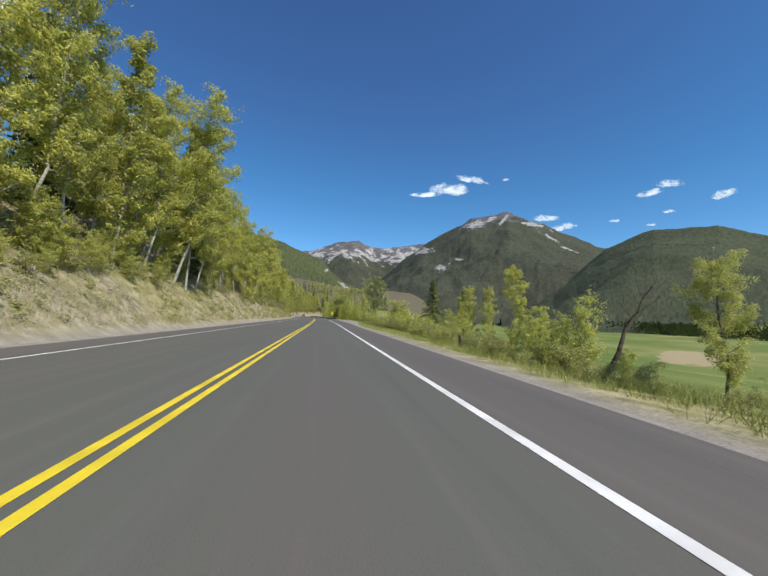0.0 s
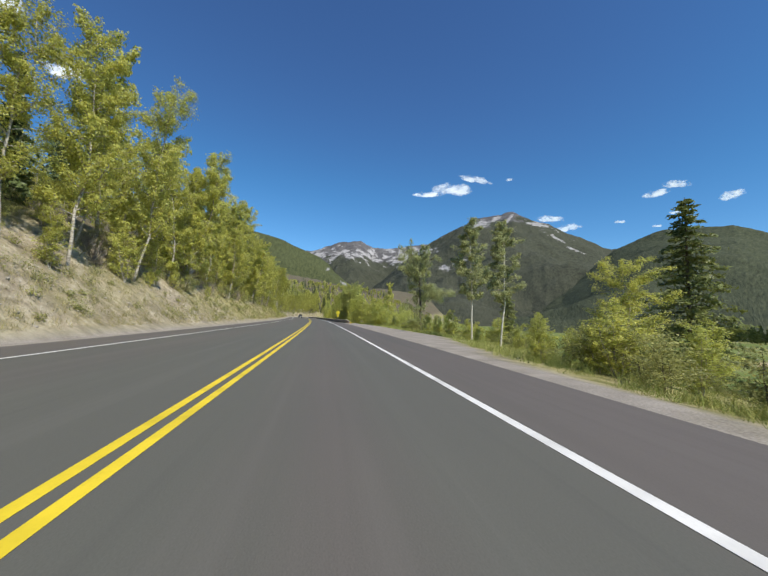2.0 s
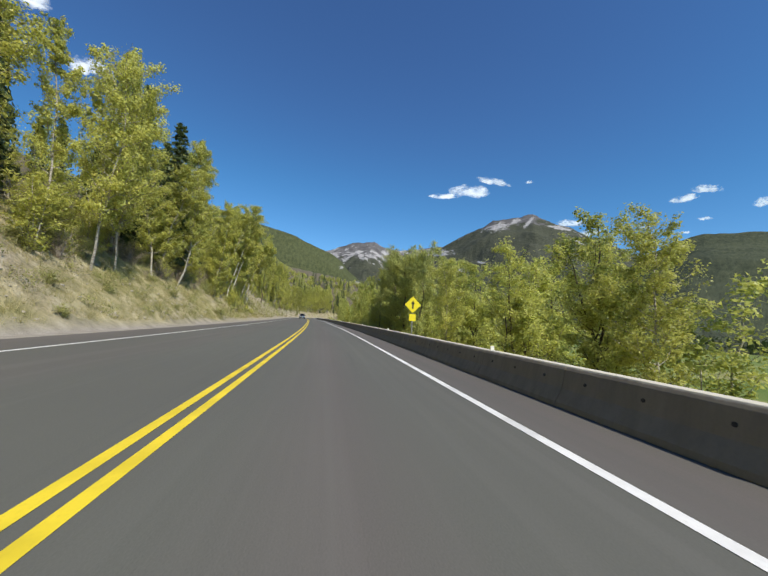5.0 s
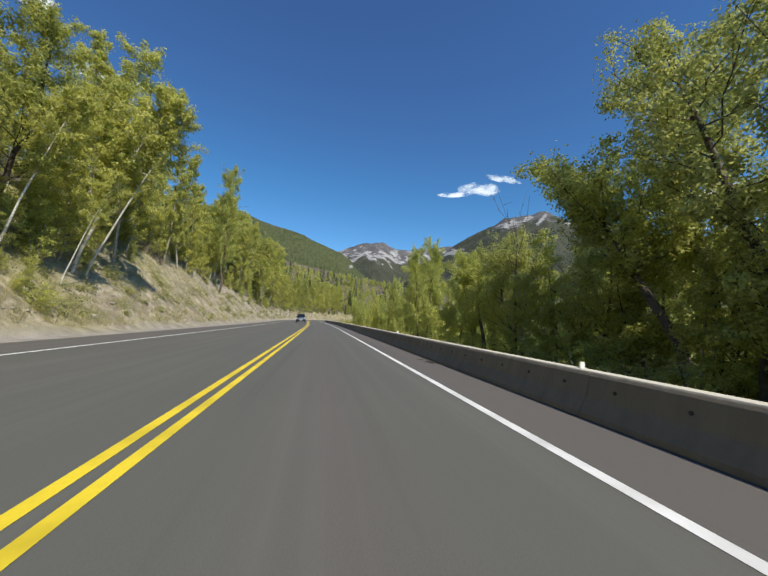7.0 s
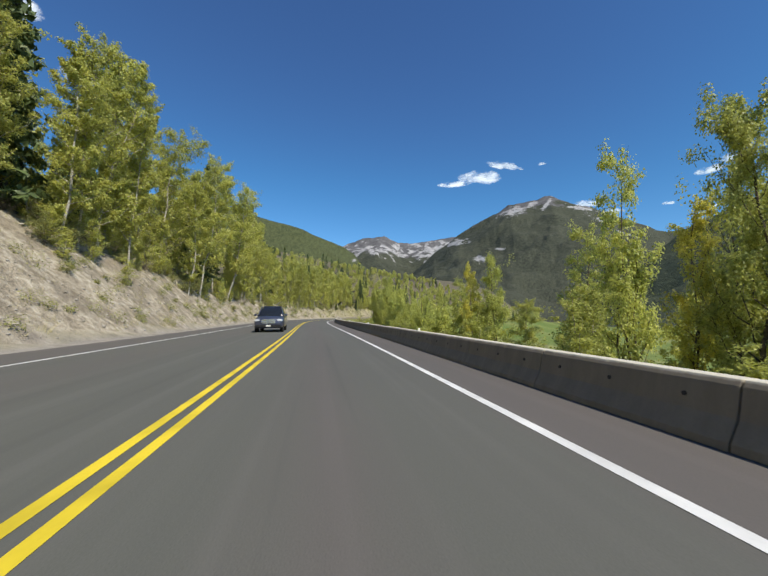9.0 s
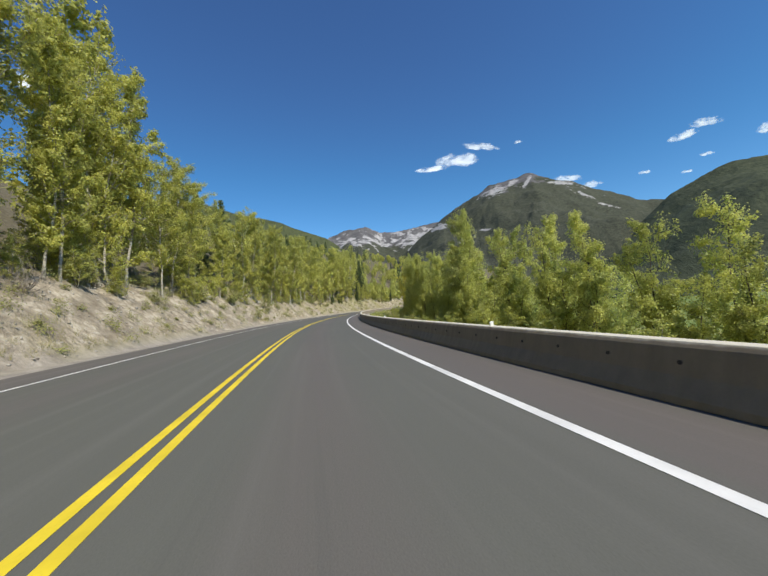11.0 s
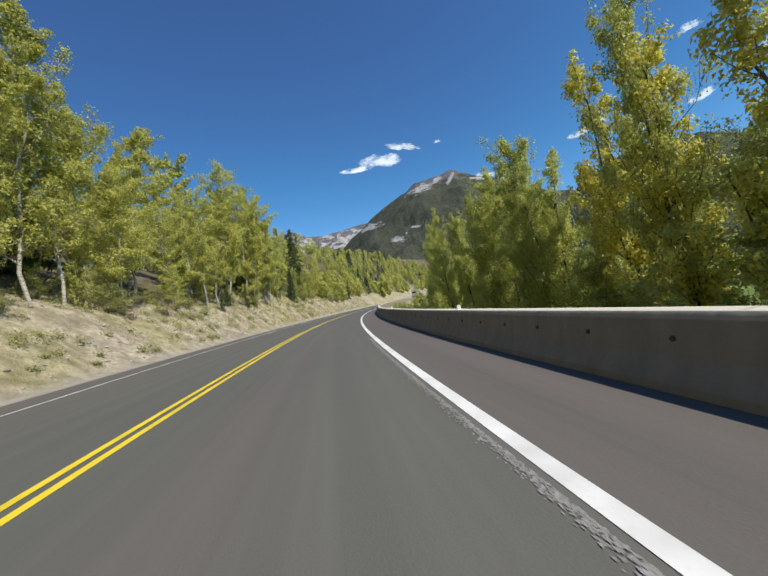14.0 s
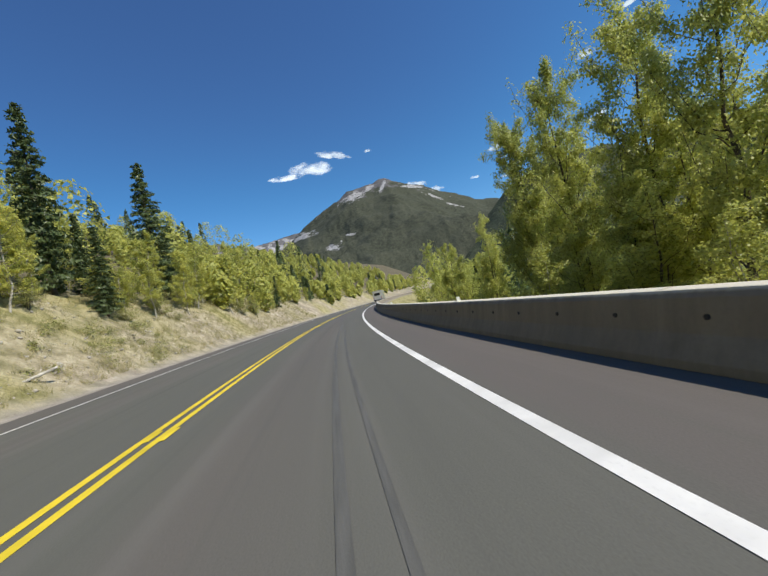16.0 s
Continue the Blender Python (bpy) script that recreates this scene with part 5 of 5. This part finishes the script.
flakes(352, 367, 3.49, 0.035, 6500, 1)
flakes(364, 394, 3.12, 0.10, 260, 2)

# ---- warning sign and posts ----
SIGN_YELLOW, STEEL = plain("sign_yellow", (0.85, 0.72, 0.02), 0.45, var=0.06), plain("galvanised_steel", (0.45, 0.46, 0.46), 0.45, 0.7)
BLACK = plain("black_paint", (0.02, 0.02, 0.02), 0.5)
sign = tagged(new("warning_sign"), "yellow diamond warning sign on a metal post", "road sign")
bm = box_bm(-0.38, 0.38, -0.006, 0.006, -0.38, 0.38, 0.004)
bmesh.ops.transform(bm, matrix=Matrix.Translation((0, 0, 2.45)) @ Matrix.Rotation(radians(45), 4, "Y"), verts=bm.verts)
part("panel", bm_mesh("panel", bm, SIGN_YELLOW), sign)
part("tab", bm_mesh("tab", box_bm(-0.22, 0.22, -0.006, 0.006, 1.42, 1.86, 0.004), SIGN_YELLOW), sign)
part("symbol", bm_mesh("symbol", prism([(-0.05, 2.2), (0.05, 2.2), (0.05, 2.5), (0.14, 2.5), (0.0, 2.72), (-0.14, 2.5), (-0.05, 2.5)], -0.012, -0.0085), BLACK), sign)
part("post", bm_mesh("post", box_bm(-0.03, 0.03, 0.010, 0.06, -2.2, 2.9, 0.006), STEEL), sign)
stand(sign, 146.5, 7.1, -0.3)
GREY_WOOD = bark_mat("weathered_wood", (0.26, 0.24, 0.20), (0.55, 0.52, 0.46), 2.0)
OLD_WOOD = bark_mat("old_fence_wood", (0.05, 0.042, 0.035), (0.16, 0.14, 0.115), 2.0)
first = None
for s, d in ((60.6, 12.0), (65.0, 15.0), (69.5, 18.0)):
    if first is None:
        ob = first = tagged(new("fence_post"), "dark weathered wooden fence post in the verge grass", "post", "fence posts")
        part("post", bm_mesh("post", rod((0, 0, -0.3), (0, 0, 1.55), 0.07), OLD_WOOD), first)
    else:
        ob = copy_thing(first, Matrix.Identity(4))
    stand(ob, s, d, ground_z(s, d))


# ---- vehicles ----
def car_paint(name, col):
    k = Nodes(name, 0.28, 0.35)
    k.b.inputs["Coat Weight"].default_value = 0.6
    n = k.noise(k.coords(), 3.0, 4.0)
    k.colour(k.ramp(n, (0.3, tuple(c * 0.8 for c in col)), (0.7, col)))
    return k.m


GLASS_DARK = Nodes("dark_car_glass", 0.06, spec=0.6).colour((0.015, 0.017, 0.02)).m
CHROME, TYRE = plain("chrome", (0.7, 0.7, 0.7), 0.15, 1.0, 0.05), plain("tyre_rubber", (0.025, 0.025, 0.025), 0.85)
LAMP, RED_LENS = plain("headlight_lens", (0.75, 0.77, 0.8), 0.1, 0.2, 0.05), plain("red_lens", (0.45, 0.02, 0.02), 0.2)


def wheel(parent, x, y, r, w, rim_mat):
    """Tyre ring with an open middle, and a rim in it."""
    bm = bmesh.new()
    rings = []
    for px, pr in ((-w / 2, r * 0.62), (-w / 2, r * 0.94), (-w * 0.32, r), (w * 0.32, r), (w / 2, r * 0.94), (w / 2, r * 0.62)):
        rings.append([bm.verts.new((x + px, y + pr * math.cos(t), r + pr * math.sin(t))) for t in np.linspace(0, 2 * math.pi, 20, endpoint=False)])
    for a, b in zip(rings, rings[1:] + rings[:1]):
        for k in range(20):
            bm.faces.new((a[k], a[(k + 1) % 20], b[(k + 1) % 20], b[k]))
    bmesh.ops.recalc_face_normals(bm, faces=bm.faces)
    t = part("wheel", bm_mesh("wheel", bm, TYRE), parent)
    part("rim", bm_mesh("rim", rod((x - w * 0.4, y, r), (x + w * 0.4, y, r), r * 0.61, 16), rim_mat), t)


def hull(sections):
    """A body skinned over cross sections along y: (y, half width low, half width high, z low, z mid, z high)."""
    bm = bmesh.new()
    rings = []
    for y, wl, wh, z0, z1, z2 in sections:
        pts = [(-wl * 0.92, z0), (-wl, z0 + 0.12), (-wl, z1), (-wh, z2 - 0.05), (-wh * 0.9, z2), (0, z2 + 0.02), (wh * 0.9, z2), (wh, z2 - 0.05), (wl, z1), (wl, z0 + 0.12), (wl * 0.92, z0)]
        rings.append([bm.verts.new((x, y, z)) for x, z in pts])
    for a, b in zip(rings, rings[1:]):
        for k in range(len(a)):
            j = (k + 1) % len(a)
            bm.faces.new((a[k], a[j], b[j], b[k]))
    bm.faces.new(rings[0]), bm.faces.new(rings[-1][::-1])
    bmesh.ops.recalc_face_normals(bm, faces=bm.faces)
    bmesh.ops.bevel(bm, geom=[e for e in bm.edges if len(e.link_faces) == 2 and e.calc_face_angle(0) > 0.6], offset=0.03, segments=2, affect="EDGES")
    return bm


def suv():
    """An oncoming sport utility vehicle; its nose points to -y."""
    paint = car_paint("dark_slate_paint", (0.07, 0.08, 0.12))
    root = tagged(new("suv"), "dark slate blue suv in the oncoming lane", "car")
    part("body", bm_mesh("body", hull([(-2.35, 0.80, 0.72, 0.32, 0.55, 0.82), (-2.2, 0.93, 0.84, 0.28, 0.72, 1.0), (-1.0, 0.97, 0.88, 0.28, 0.85, 1.10), (2.2, 0.97, 0.90, 0.30, 0.9, 1.12), (2.4, 0.90, 0.84, 0.38, 0.8, 1.08)]), paint, True), root)
    part("cabin", bm_mesh("cabin", hull([(-1.0, 0.86, 0.82, 1.06, 1.10, 1.13), (-0.25, 0.86, 0.66, 1.05, 1.14, 1.74), (0.6, 0.87, 0.68, 1.05, 1.15, 1.80), (1.9, 0.86, 0.66, 1.05, 1.15, 1.76), (2.3, 0.82, 0.66, 1.05, 1.10, 1.25)]), GLASS_DARK, True), root)
    part("roof", bm_mesh("roof", box_bm(-0.62, 0.62, -0.15, 1.85, 1.77, 1.835, 0.03), paint), root)
    for x in (-1, 1):
        part("pillar", bm_mesh("pillar", rod((x * 0.87, -0.98, 1.1), (x * 0.67, -0.22, 1.78), 0.04), paint), root)
        part("headlight", bm_mesh("headlight", box_bm(x * 0.72 - 0.19, x * 0.72 + 0.19, -2.345, -2.1, 0.74, 0.90, 0.04), LAMP), root)
        part("mirror", bm_mesh("mirror", box_bm(x * 1.05 - 0.11, x * 1.05 + 0.11, -0.85, -0.7, 1.1, 1.27, 0.04), paint), root)
        for y in (-1.45, 1.45):
            wheel(root, x * 0.84, y, 0.37, 0.24, CHROME)
    part("grille", bm_mesh("grille", box_bm(-0.46, 0.46, -2.40, -2.3, 0.60, 0.88, 0.03), CHROME), root)
    part("bumper", bm_mesh("bumper", box_bm(-0.86, 0.86, -2.45, -2.2, 0.33, 0.52, 0.05), BLACK), root)
    part("licence_plate", bm_mesh("licence_plate", box_bm(-0.15, 0.15, -2.465, -2.45, 0.40, 0.50, 0.003), WHITE_PLASTIC), root)
    return root


stand(suv(), 257.0, -1.55)


def motorhome():
    """A pale motorhome seen from behind."""
    paint = car_paint("cream_paint", (0.72, 0.70, 0.64))
    root = tagged(new("motorhome"), "cream white motorhome driving ahead", "vehicle")
    part("body", bm_mesh("body", box_bm(-1.18, 1.18, -3.6, 2.6, 0.55, 3.0, 0.12), paint), root)
    part("cab", bm_mesh("cab", hull([(2.5, 1.05, 0.95, 0.45, 1.2, 1.9), (3.2, 1.0, 0.85, 0.45, 1.1, 1.7), (4.0, 0.9, 0.8, 0.45, 0.9, 1.1)]), paint, True), root)
    part("rear_window", bm_mesh("rear_window", box_bm(-0.75, 0.75, -3.615, -3.59, 1.7, 2.4, 0.01), GLASS_DARK), root)
    part("bumper", bm_mesh("bumper", box_bm(-1.15, 1.15, -3.8, -3.61, 0.45, 0.65, 0.03), BLACK), root)
    for x in (-1, 1):
        part("tail_light", bm_mesh("tail_light", box_bm(x * 1.0 - 0.08, x * 1.0 + 0.08, -3.64, -3.59, 0.9, 1.25, 0.01), RED_LENS), root)
        for y in (-2.2, 3.2):
            wheel(root, x * 0.98, y, 0.38, 0.26, CHROME)
    return root


stand(motorhome(), 503.0, 1.8)


# ---- grasses and stones ----
def straw_mat(name, a, b, c):
    k = Nodes(name, 0.8, spec=0.15)
    geo = k.t.nodes.new("ShaderNodeNewGeometry")
    patch = k.noise(k.world_place(), 0.35, 4.0)
    col = k.ramp(geo.outputs["Random Per Island"], (0.0, a), (0.5, b), (1.0, c))
    k.colour(k.mix(k.ramp(patch, (0.4, 0.0), (0.62, 0.75)), col, a))
    return k.m


def grass(name, label, s0, s1, d_of, n, low, high, mat, seed, keep=None):
    """Tufts of bent blades scattered over a stretch of bank."""
    rng = np.random.default_rng(seed)
    S = rng.uniform(s0, s1, n)
    Dd = d_of(S, rng)
    if keep is not None:
        k = keep(S, Dd, rng)
        S, Dd = S[k], Dd[k]
    x, y = on_road(S, Dd)
    z = height(S, Dd, x, y)
    blades = 13
    base = np.repeat(np.column_stack([x, y, z]), blades, 0)
    m = len(base)
    base[:, :2] += rng.normal(0, 0.07, (m, 2))
    h = rng.uniform(low, high, m) * np.repeat(rng.uniform(0.6, 1.2, len(S)), blades)
    a = rng.uniform(0, 6.28, m)
    side = np.column_stack([np.cos(a), np.sin(a), np.zeros(m)]) * (0.003 + 0.006 * h)[:, None]
    bend_ = np.column_stack([rng.normal(0, 0.45, (m, 2)), np.ones(m)]) * h[:, None]
    v = np.stack([base - side, base + side, base + bend_], 1).reshape(-1, 3)
    return tagged(new(name, fast_mesh(name, v, np.arange(3 * m).reshape(-1, 3), mat)), label, "grass", kind="stuff")


STRAW = straw_mat("straw", (0.22, 0.21, 0.075), (0.37, 0.33, 0.15), (0.54, 0.48, 0.29))
GREEN_GRASS = straw_mat("green_grass", (0.19, 0.24, 0.06), (0.34, 0.37, 0.11), (0.52, 0.48, 0.20))


def bank_keep(S, Dd, rng):
    rock = np.interp(S, [0, 60, 120, 190, 218, 232, 330, 370, 430, 480], [0.3, 0.35, 0.3, 0.1, 0.4, 0.9, 0.88, 0.85, 0.4, 0.2])
    x, y = on_road(S, Dd)
    return rng.uniform(0, 1, len(S)) > np.clip(rock + 0.35 * wobble(x, y, 6.0, 9.0), 0, 0.97)


grass("dry_grass", "pale dry grass tufts on the road bank", 2, 480, lambda S, r: -9.5 - 8.5 * r.uniform(0, 1, len(S)) ** 1.3, 44000, 0.15, 0.6, STRAW, 21, bank_keep)
grass("verge_grass", "green and straw coloured verge grass", 2, 122, lambda S, r: right_edge(S) + 0.25 + 9.0 * r.uniform(0, 1, len(S)) ** 1.2, 26000, 0.08, 0.40, GREEN_GRASS, 22, lambda S, Dd, r: r.uniform(0, 1, len(S)) < np.clip(0.55 + 0.6 * wobble(S, Dd, 2.2, 3.0), 0.08, 1) * np.clip((Dd - right_edge(S)) / 1.2, 0.15, 1))
grass("slope_grass", "green undergrowth behind the barrier", 122, 440, lambda S, r: 6.4 + 7.0 * r.uniform(0, 1, len(S)), 9000, 0.25, 0.8, GREEN_GRASS, 23)

STONE = plain("grey_stone", (0.50, 0.46, 0.39), 0.95, var=0.5, scale=1.5)


def stones(n, seed):
    rng = np.random.default_rng(seed)
    bm = bmesh.new()
    bmesh.ops.create_icosphere(bm, subdivisions=1, radius=1.0)
    ico_v = np.array([v.co[:] for v in bm.verts])
    ico_f = np.array([[v.index for v in f.verts] for f in bm.faces])
    bm.free()
    w = np.array([0.2, 0.3, 1.0, 1.0, 0.5])
    S = np.concatenate([rng.uniform(2, 215, n // 3), rng.uniform(215, 440, n - n // 3)])
    Dd = -9.4 - 6.5 * rng.uniform(0, 1, n) ** 1.2
    x, y = on_road(S, Dd)
    z = height(S, Dd, x, y)
    r = 0.02 + 0.13 * rng.uniform(0, 1, n) ** 5
    shape = rng.uniform(0.6, 1.3, (n, 1, 3)) * (1 + rng.normal(0, 0.24, (n, len(ico_v), 1)))
    v = ico_v[None] * shape * r[:, None, None] * np.array([1, 1, 0.55]) + np.column_stack([x, y, z])[:, None]
    f = ico_f[None] + (np.arange(n) * len(ico_v))[:, None, None]
    return tagged(new("loose_stones", fast_mesh("loose_stones", v.reshape(-1, 3), f.reshape(-1, 3), STONE)), "loose pale grey stones on the cut bank", "stones", kind="stuff")


stones(15000, 31)
for s, d, l, turn in ((418.0, -10.3, 1.6, 60), (405.5, -11.6, 2.4, 40), (383.0, -12.5, 1.8, -30), (366.0, -13.2, 2.2, 70), (325.0, -12.6, 2.0, 20), (292.0, -12.0, 1.7, -50)):
    log = tagged(new("fallen_log"), "bleached fallen log on the stony bank", "log")
    part("log", bm_mesh("log", rod((-l / 2, 0, 0), (l / 2, 0, 0.25 * l), 0.06), GREY_WOOD), log)
    part("stub", bm_mesh("stub", rod((0.1 * l, 0, 0.15 * l), (0.2 * l, 0.18, 0.15 * l + 0.22), 0.022), GREY_WOOD), log)
    stand(log, s, d, ground_z(s, d) + 0.1, turn)


CHARRED = bark_mat("charred_wood", (0.015, 0.014, 0.013), (0.06, 0.055, 0.05), 3.0)
stump = tagged(new("stump"), "charred black tree stump in the verge grass", "stump")
part("stump", fast_mesh("stump", *tube([(0, 0, -0.3), (0.02, 0, 0.3), (0.0, 0.03, 0.75), (-0.04, 0.02, 1.0)], 0.14, 0.06, 9), CHARRED), stump)
stand(stump, 16.9, 8.2, ground_z(16.9, 8.2) - 0.4)


# ---- far tree line across the field ----
def far_woods(n, seed):
    rng = np.random.default_rng(seed)
    cs, size = [], []
    for i in range(n):
        Y0 = rng.uniform(-300, 1000)
        base = np.array([480 + 0.05 * Y0 + rng.normal(0, 16), Y0, -18.6])
        tall = rng.uniform(9.0, 20.0)
        k = 54
        f = rng.uniform(0, 1, k) ** 0.8
        spread_ = (1 - f) * (3.0 if i % 2 else 4.6) * np.where(f < 0.1, 0.5, 1)
        cs.append(base + np.column_stack([rng.normal(0, 1, k) * spread_ * 0.6, rng.normal(0, 1, k) * spread_ * 0.6, f * tall]))
    return tagged(new("far_woods", fast_mesh("far_woods", *leaf_points(np.concatenate(cs), 2.3, rng, 0.4), NEEDLE)), "dark row of trees beyond the green field", "trees", kind="stuff")


far_woods(1500, 41)


# ---- clouds: thin sheets of vapour far behind everything ----
def cloud_mat(seed):
    k = Nodes("cloud_vapour", 1.0, spec=0.0)
    k.colour((0.9, 0.9, 0.9))
    # a glow of their own brightens the flat sheets like sunlit cloud
    k.put(k.b.inputs["Emission Color"], (0.9, 0.95, 1.0))
    k.b.inputs["Emission Strength"].default_value = 0.7
    uv = k.coords("UV")
    sep = k.add("ShaderNodeSeparateXYZ", Vector=uv)
    x, y = k.math("SUBTRACT", sep.outputs[0], 0.5), k.math("SUBTRACT", sep.outputs[1], 0.42)
    r = k.math("ADD", k.math("MULTIPLY", k.math("MULTIPLY", x, x), 4.6), k.math("MULTIPLY", k.math("MULTIPLY", y, y), 9.0))
    r = k.math("ADD", r, k.math("MULTIPLY", k.math("MAXIMUM", k.math("SUBTRACT", -0.06, y), 0.0), 3.0))  # flat underside
    move = k.t.nodes.new("ShaderNodeMapping")
    k.put(move.inputs["Vector"], uv)
    move.inputs["Location"].default_value, move.inputs["Scale"].default_value = (seed * 3.7, seed * 1.3, 0), (2.4, 2.0, 1.0)
    n = k.noise(move.outputs[0], 2.2, 8.0, 0.66)
    fac = k.ramp(k.math("SUBTRACT", k.math("ADD", k.math("MULTIPLY", n, 2.2), -0.38), k.math("MULTIPLY", r, 1.3)), (0.22, 0.0), (0.85, 1.0))
    clear = k.t.nodes.new("ShaderNodeBsdfTransparent")
    mx = k.t.nodes.new("ShaderNodeMixShader")
    k.put(mx.inputs[0], fac)
    k.t.links.new(clear.outputs[0], mx.inputs[1]), k.t.links.new(k.b.outputs[0], mx.inputs[2])
    k.t.links.new(mx.outputs[0], k.t.nodes["Material Output"].inputs[0])
    return k.m


CLOUDS = [cloud_mat(i) for i in range(5)]


def cloud(az, el, wide, tall, seed, slant=0.0):
    """One far cloud; angles in degrees of sky."""
    R = 4600.0
    a, e = radians(az), radians(el)
    c = Vector((math.sin(a) * math.cos(e), math.cos(a) * math.cos(e), math.sin(e))) * R
    w, h = R * radians(wide) * 0.92, R * radians(tall) * 1.2
    me = mesh_from("backdrop_cloud", [(-w, -h, 0), (w, -h, 0), (w, h, 0), (-w, h, 0)], [(0, 1, 2, 3)], CLOUDS[seed % 5])
    uv = me.uv_layers.new(name="uv")
    uv.data.foreach_set("uv", [0, 0, 1, 0, 1, 1, 0, 1])
    ob = tagged(new("backdrop_cloud", me), "small white fair-weather cloud", "cloud", kind="structure")
    ob.matrix_basis = Matrix.Translation(c) @ (Vector((0, 150, 0)) - c).to_track_quat("Z", "Y").to_matrix().to_4x4() @ pose(0, 0, 0, 0, 0, math.degrees(math.atan2(slant, wide / 2)))
    ob.visible_shadow = False
    return ob


for i, (az, el, wide, tall, slant) in enumerate(((23.2, 21.1, 4.4, 1.2, -0.5), (19.9, 20.0, 5.6, 2.3, 0.0), (16.0, 19.2, 4.0, 1.0, 0.0), (28.2, 20.6, 1.0, 0.4, 0.0), (33.7, 14.9, 3.4, 1.1, -0.2), (35.9, 13.5, 3.0, 1.2, 0.2),
                                                (42.1, 13.6, 1.2, 0.5, 0.0), (46.0, 16.6, 2.6, 1.1, 0.15), (48.0, 17.3, 2.6, 1.0, -0.2), (52.9, 15.2, 2.2, 1.2, 0.15), (47.8, 14.0, 1.2, 0.5, 0.0), (46.0, 12.6, 1.0, 0.4, 0.0),
                                                (58.0, 16.0, 2.4, 1.2, 0.3), (58.0, 22.8, 2.0, 0.9, 0.0), (64.0, 18.5, 3.0, 1.3, 0.3), (-32.5, 27.2, 4.0, 2.2, 0.5), (-39.0, 31.4, 5.0, 2.6, 0.2), (63.0, 25.5, 2.0, 0.8, 0.0))):
    cloud(az - 0.5, el - 0.5, wide, tall, 60 + i, slant)
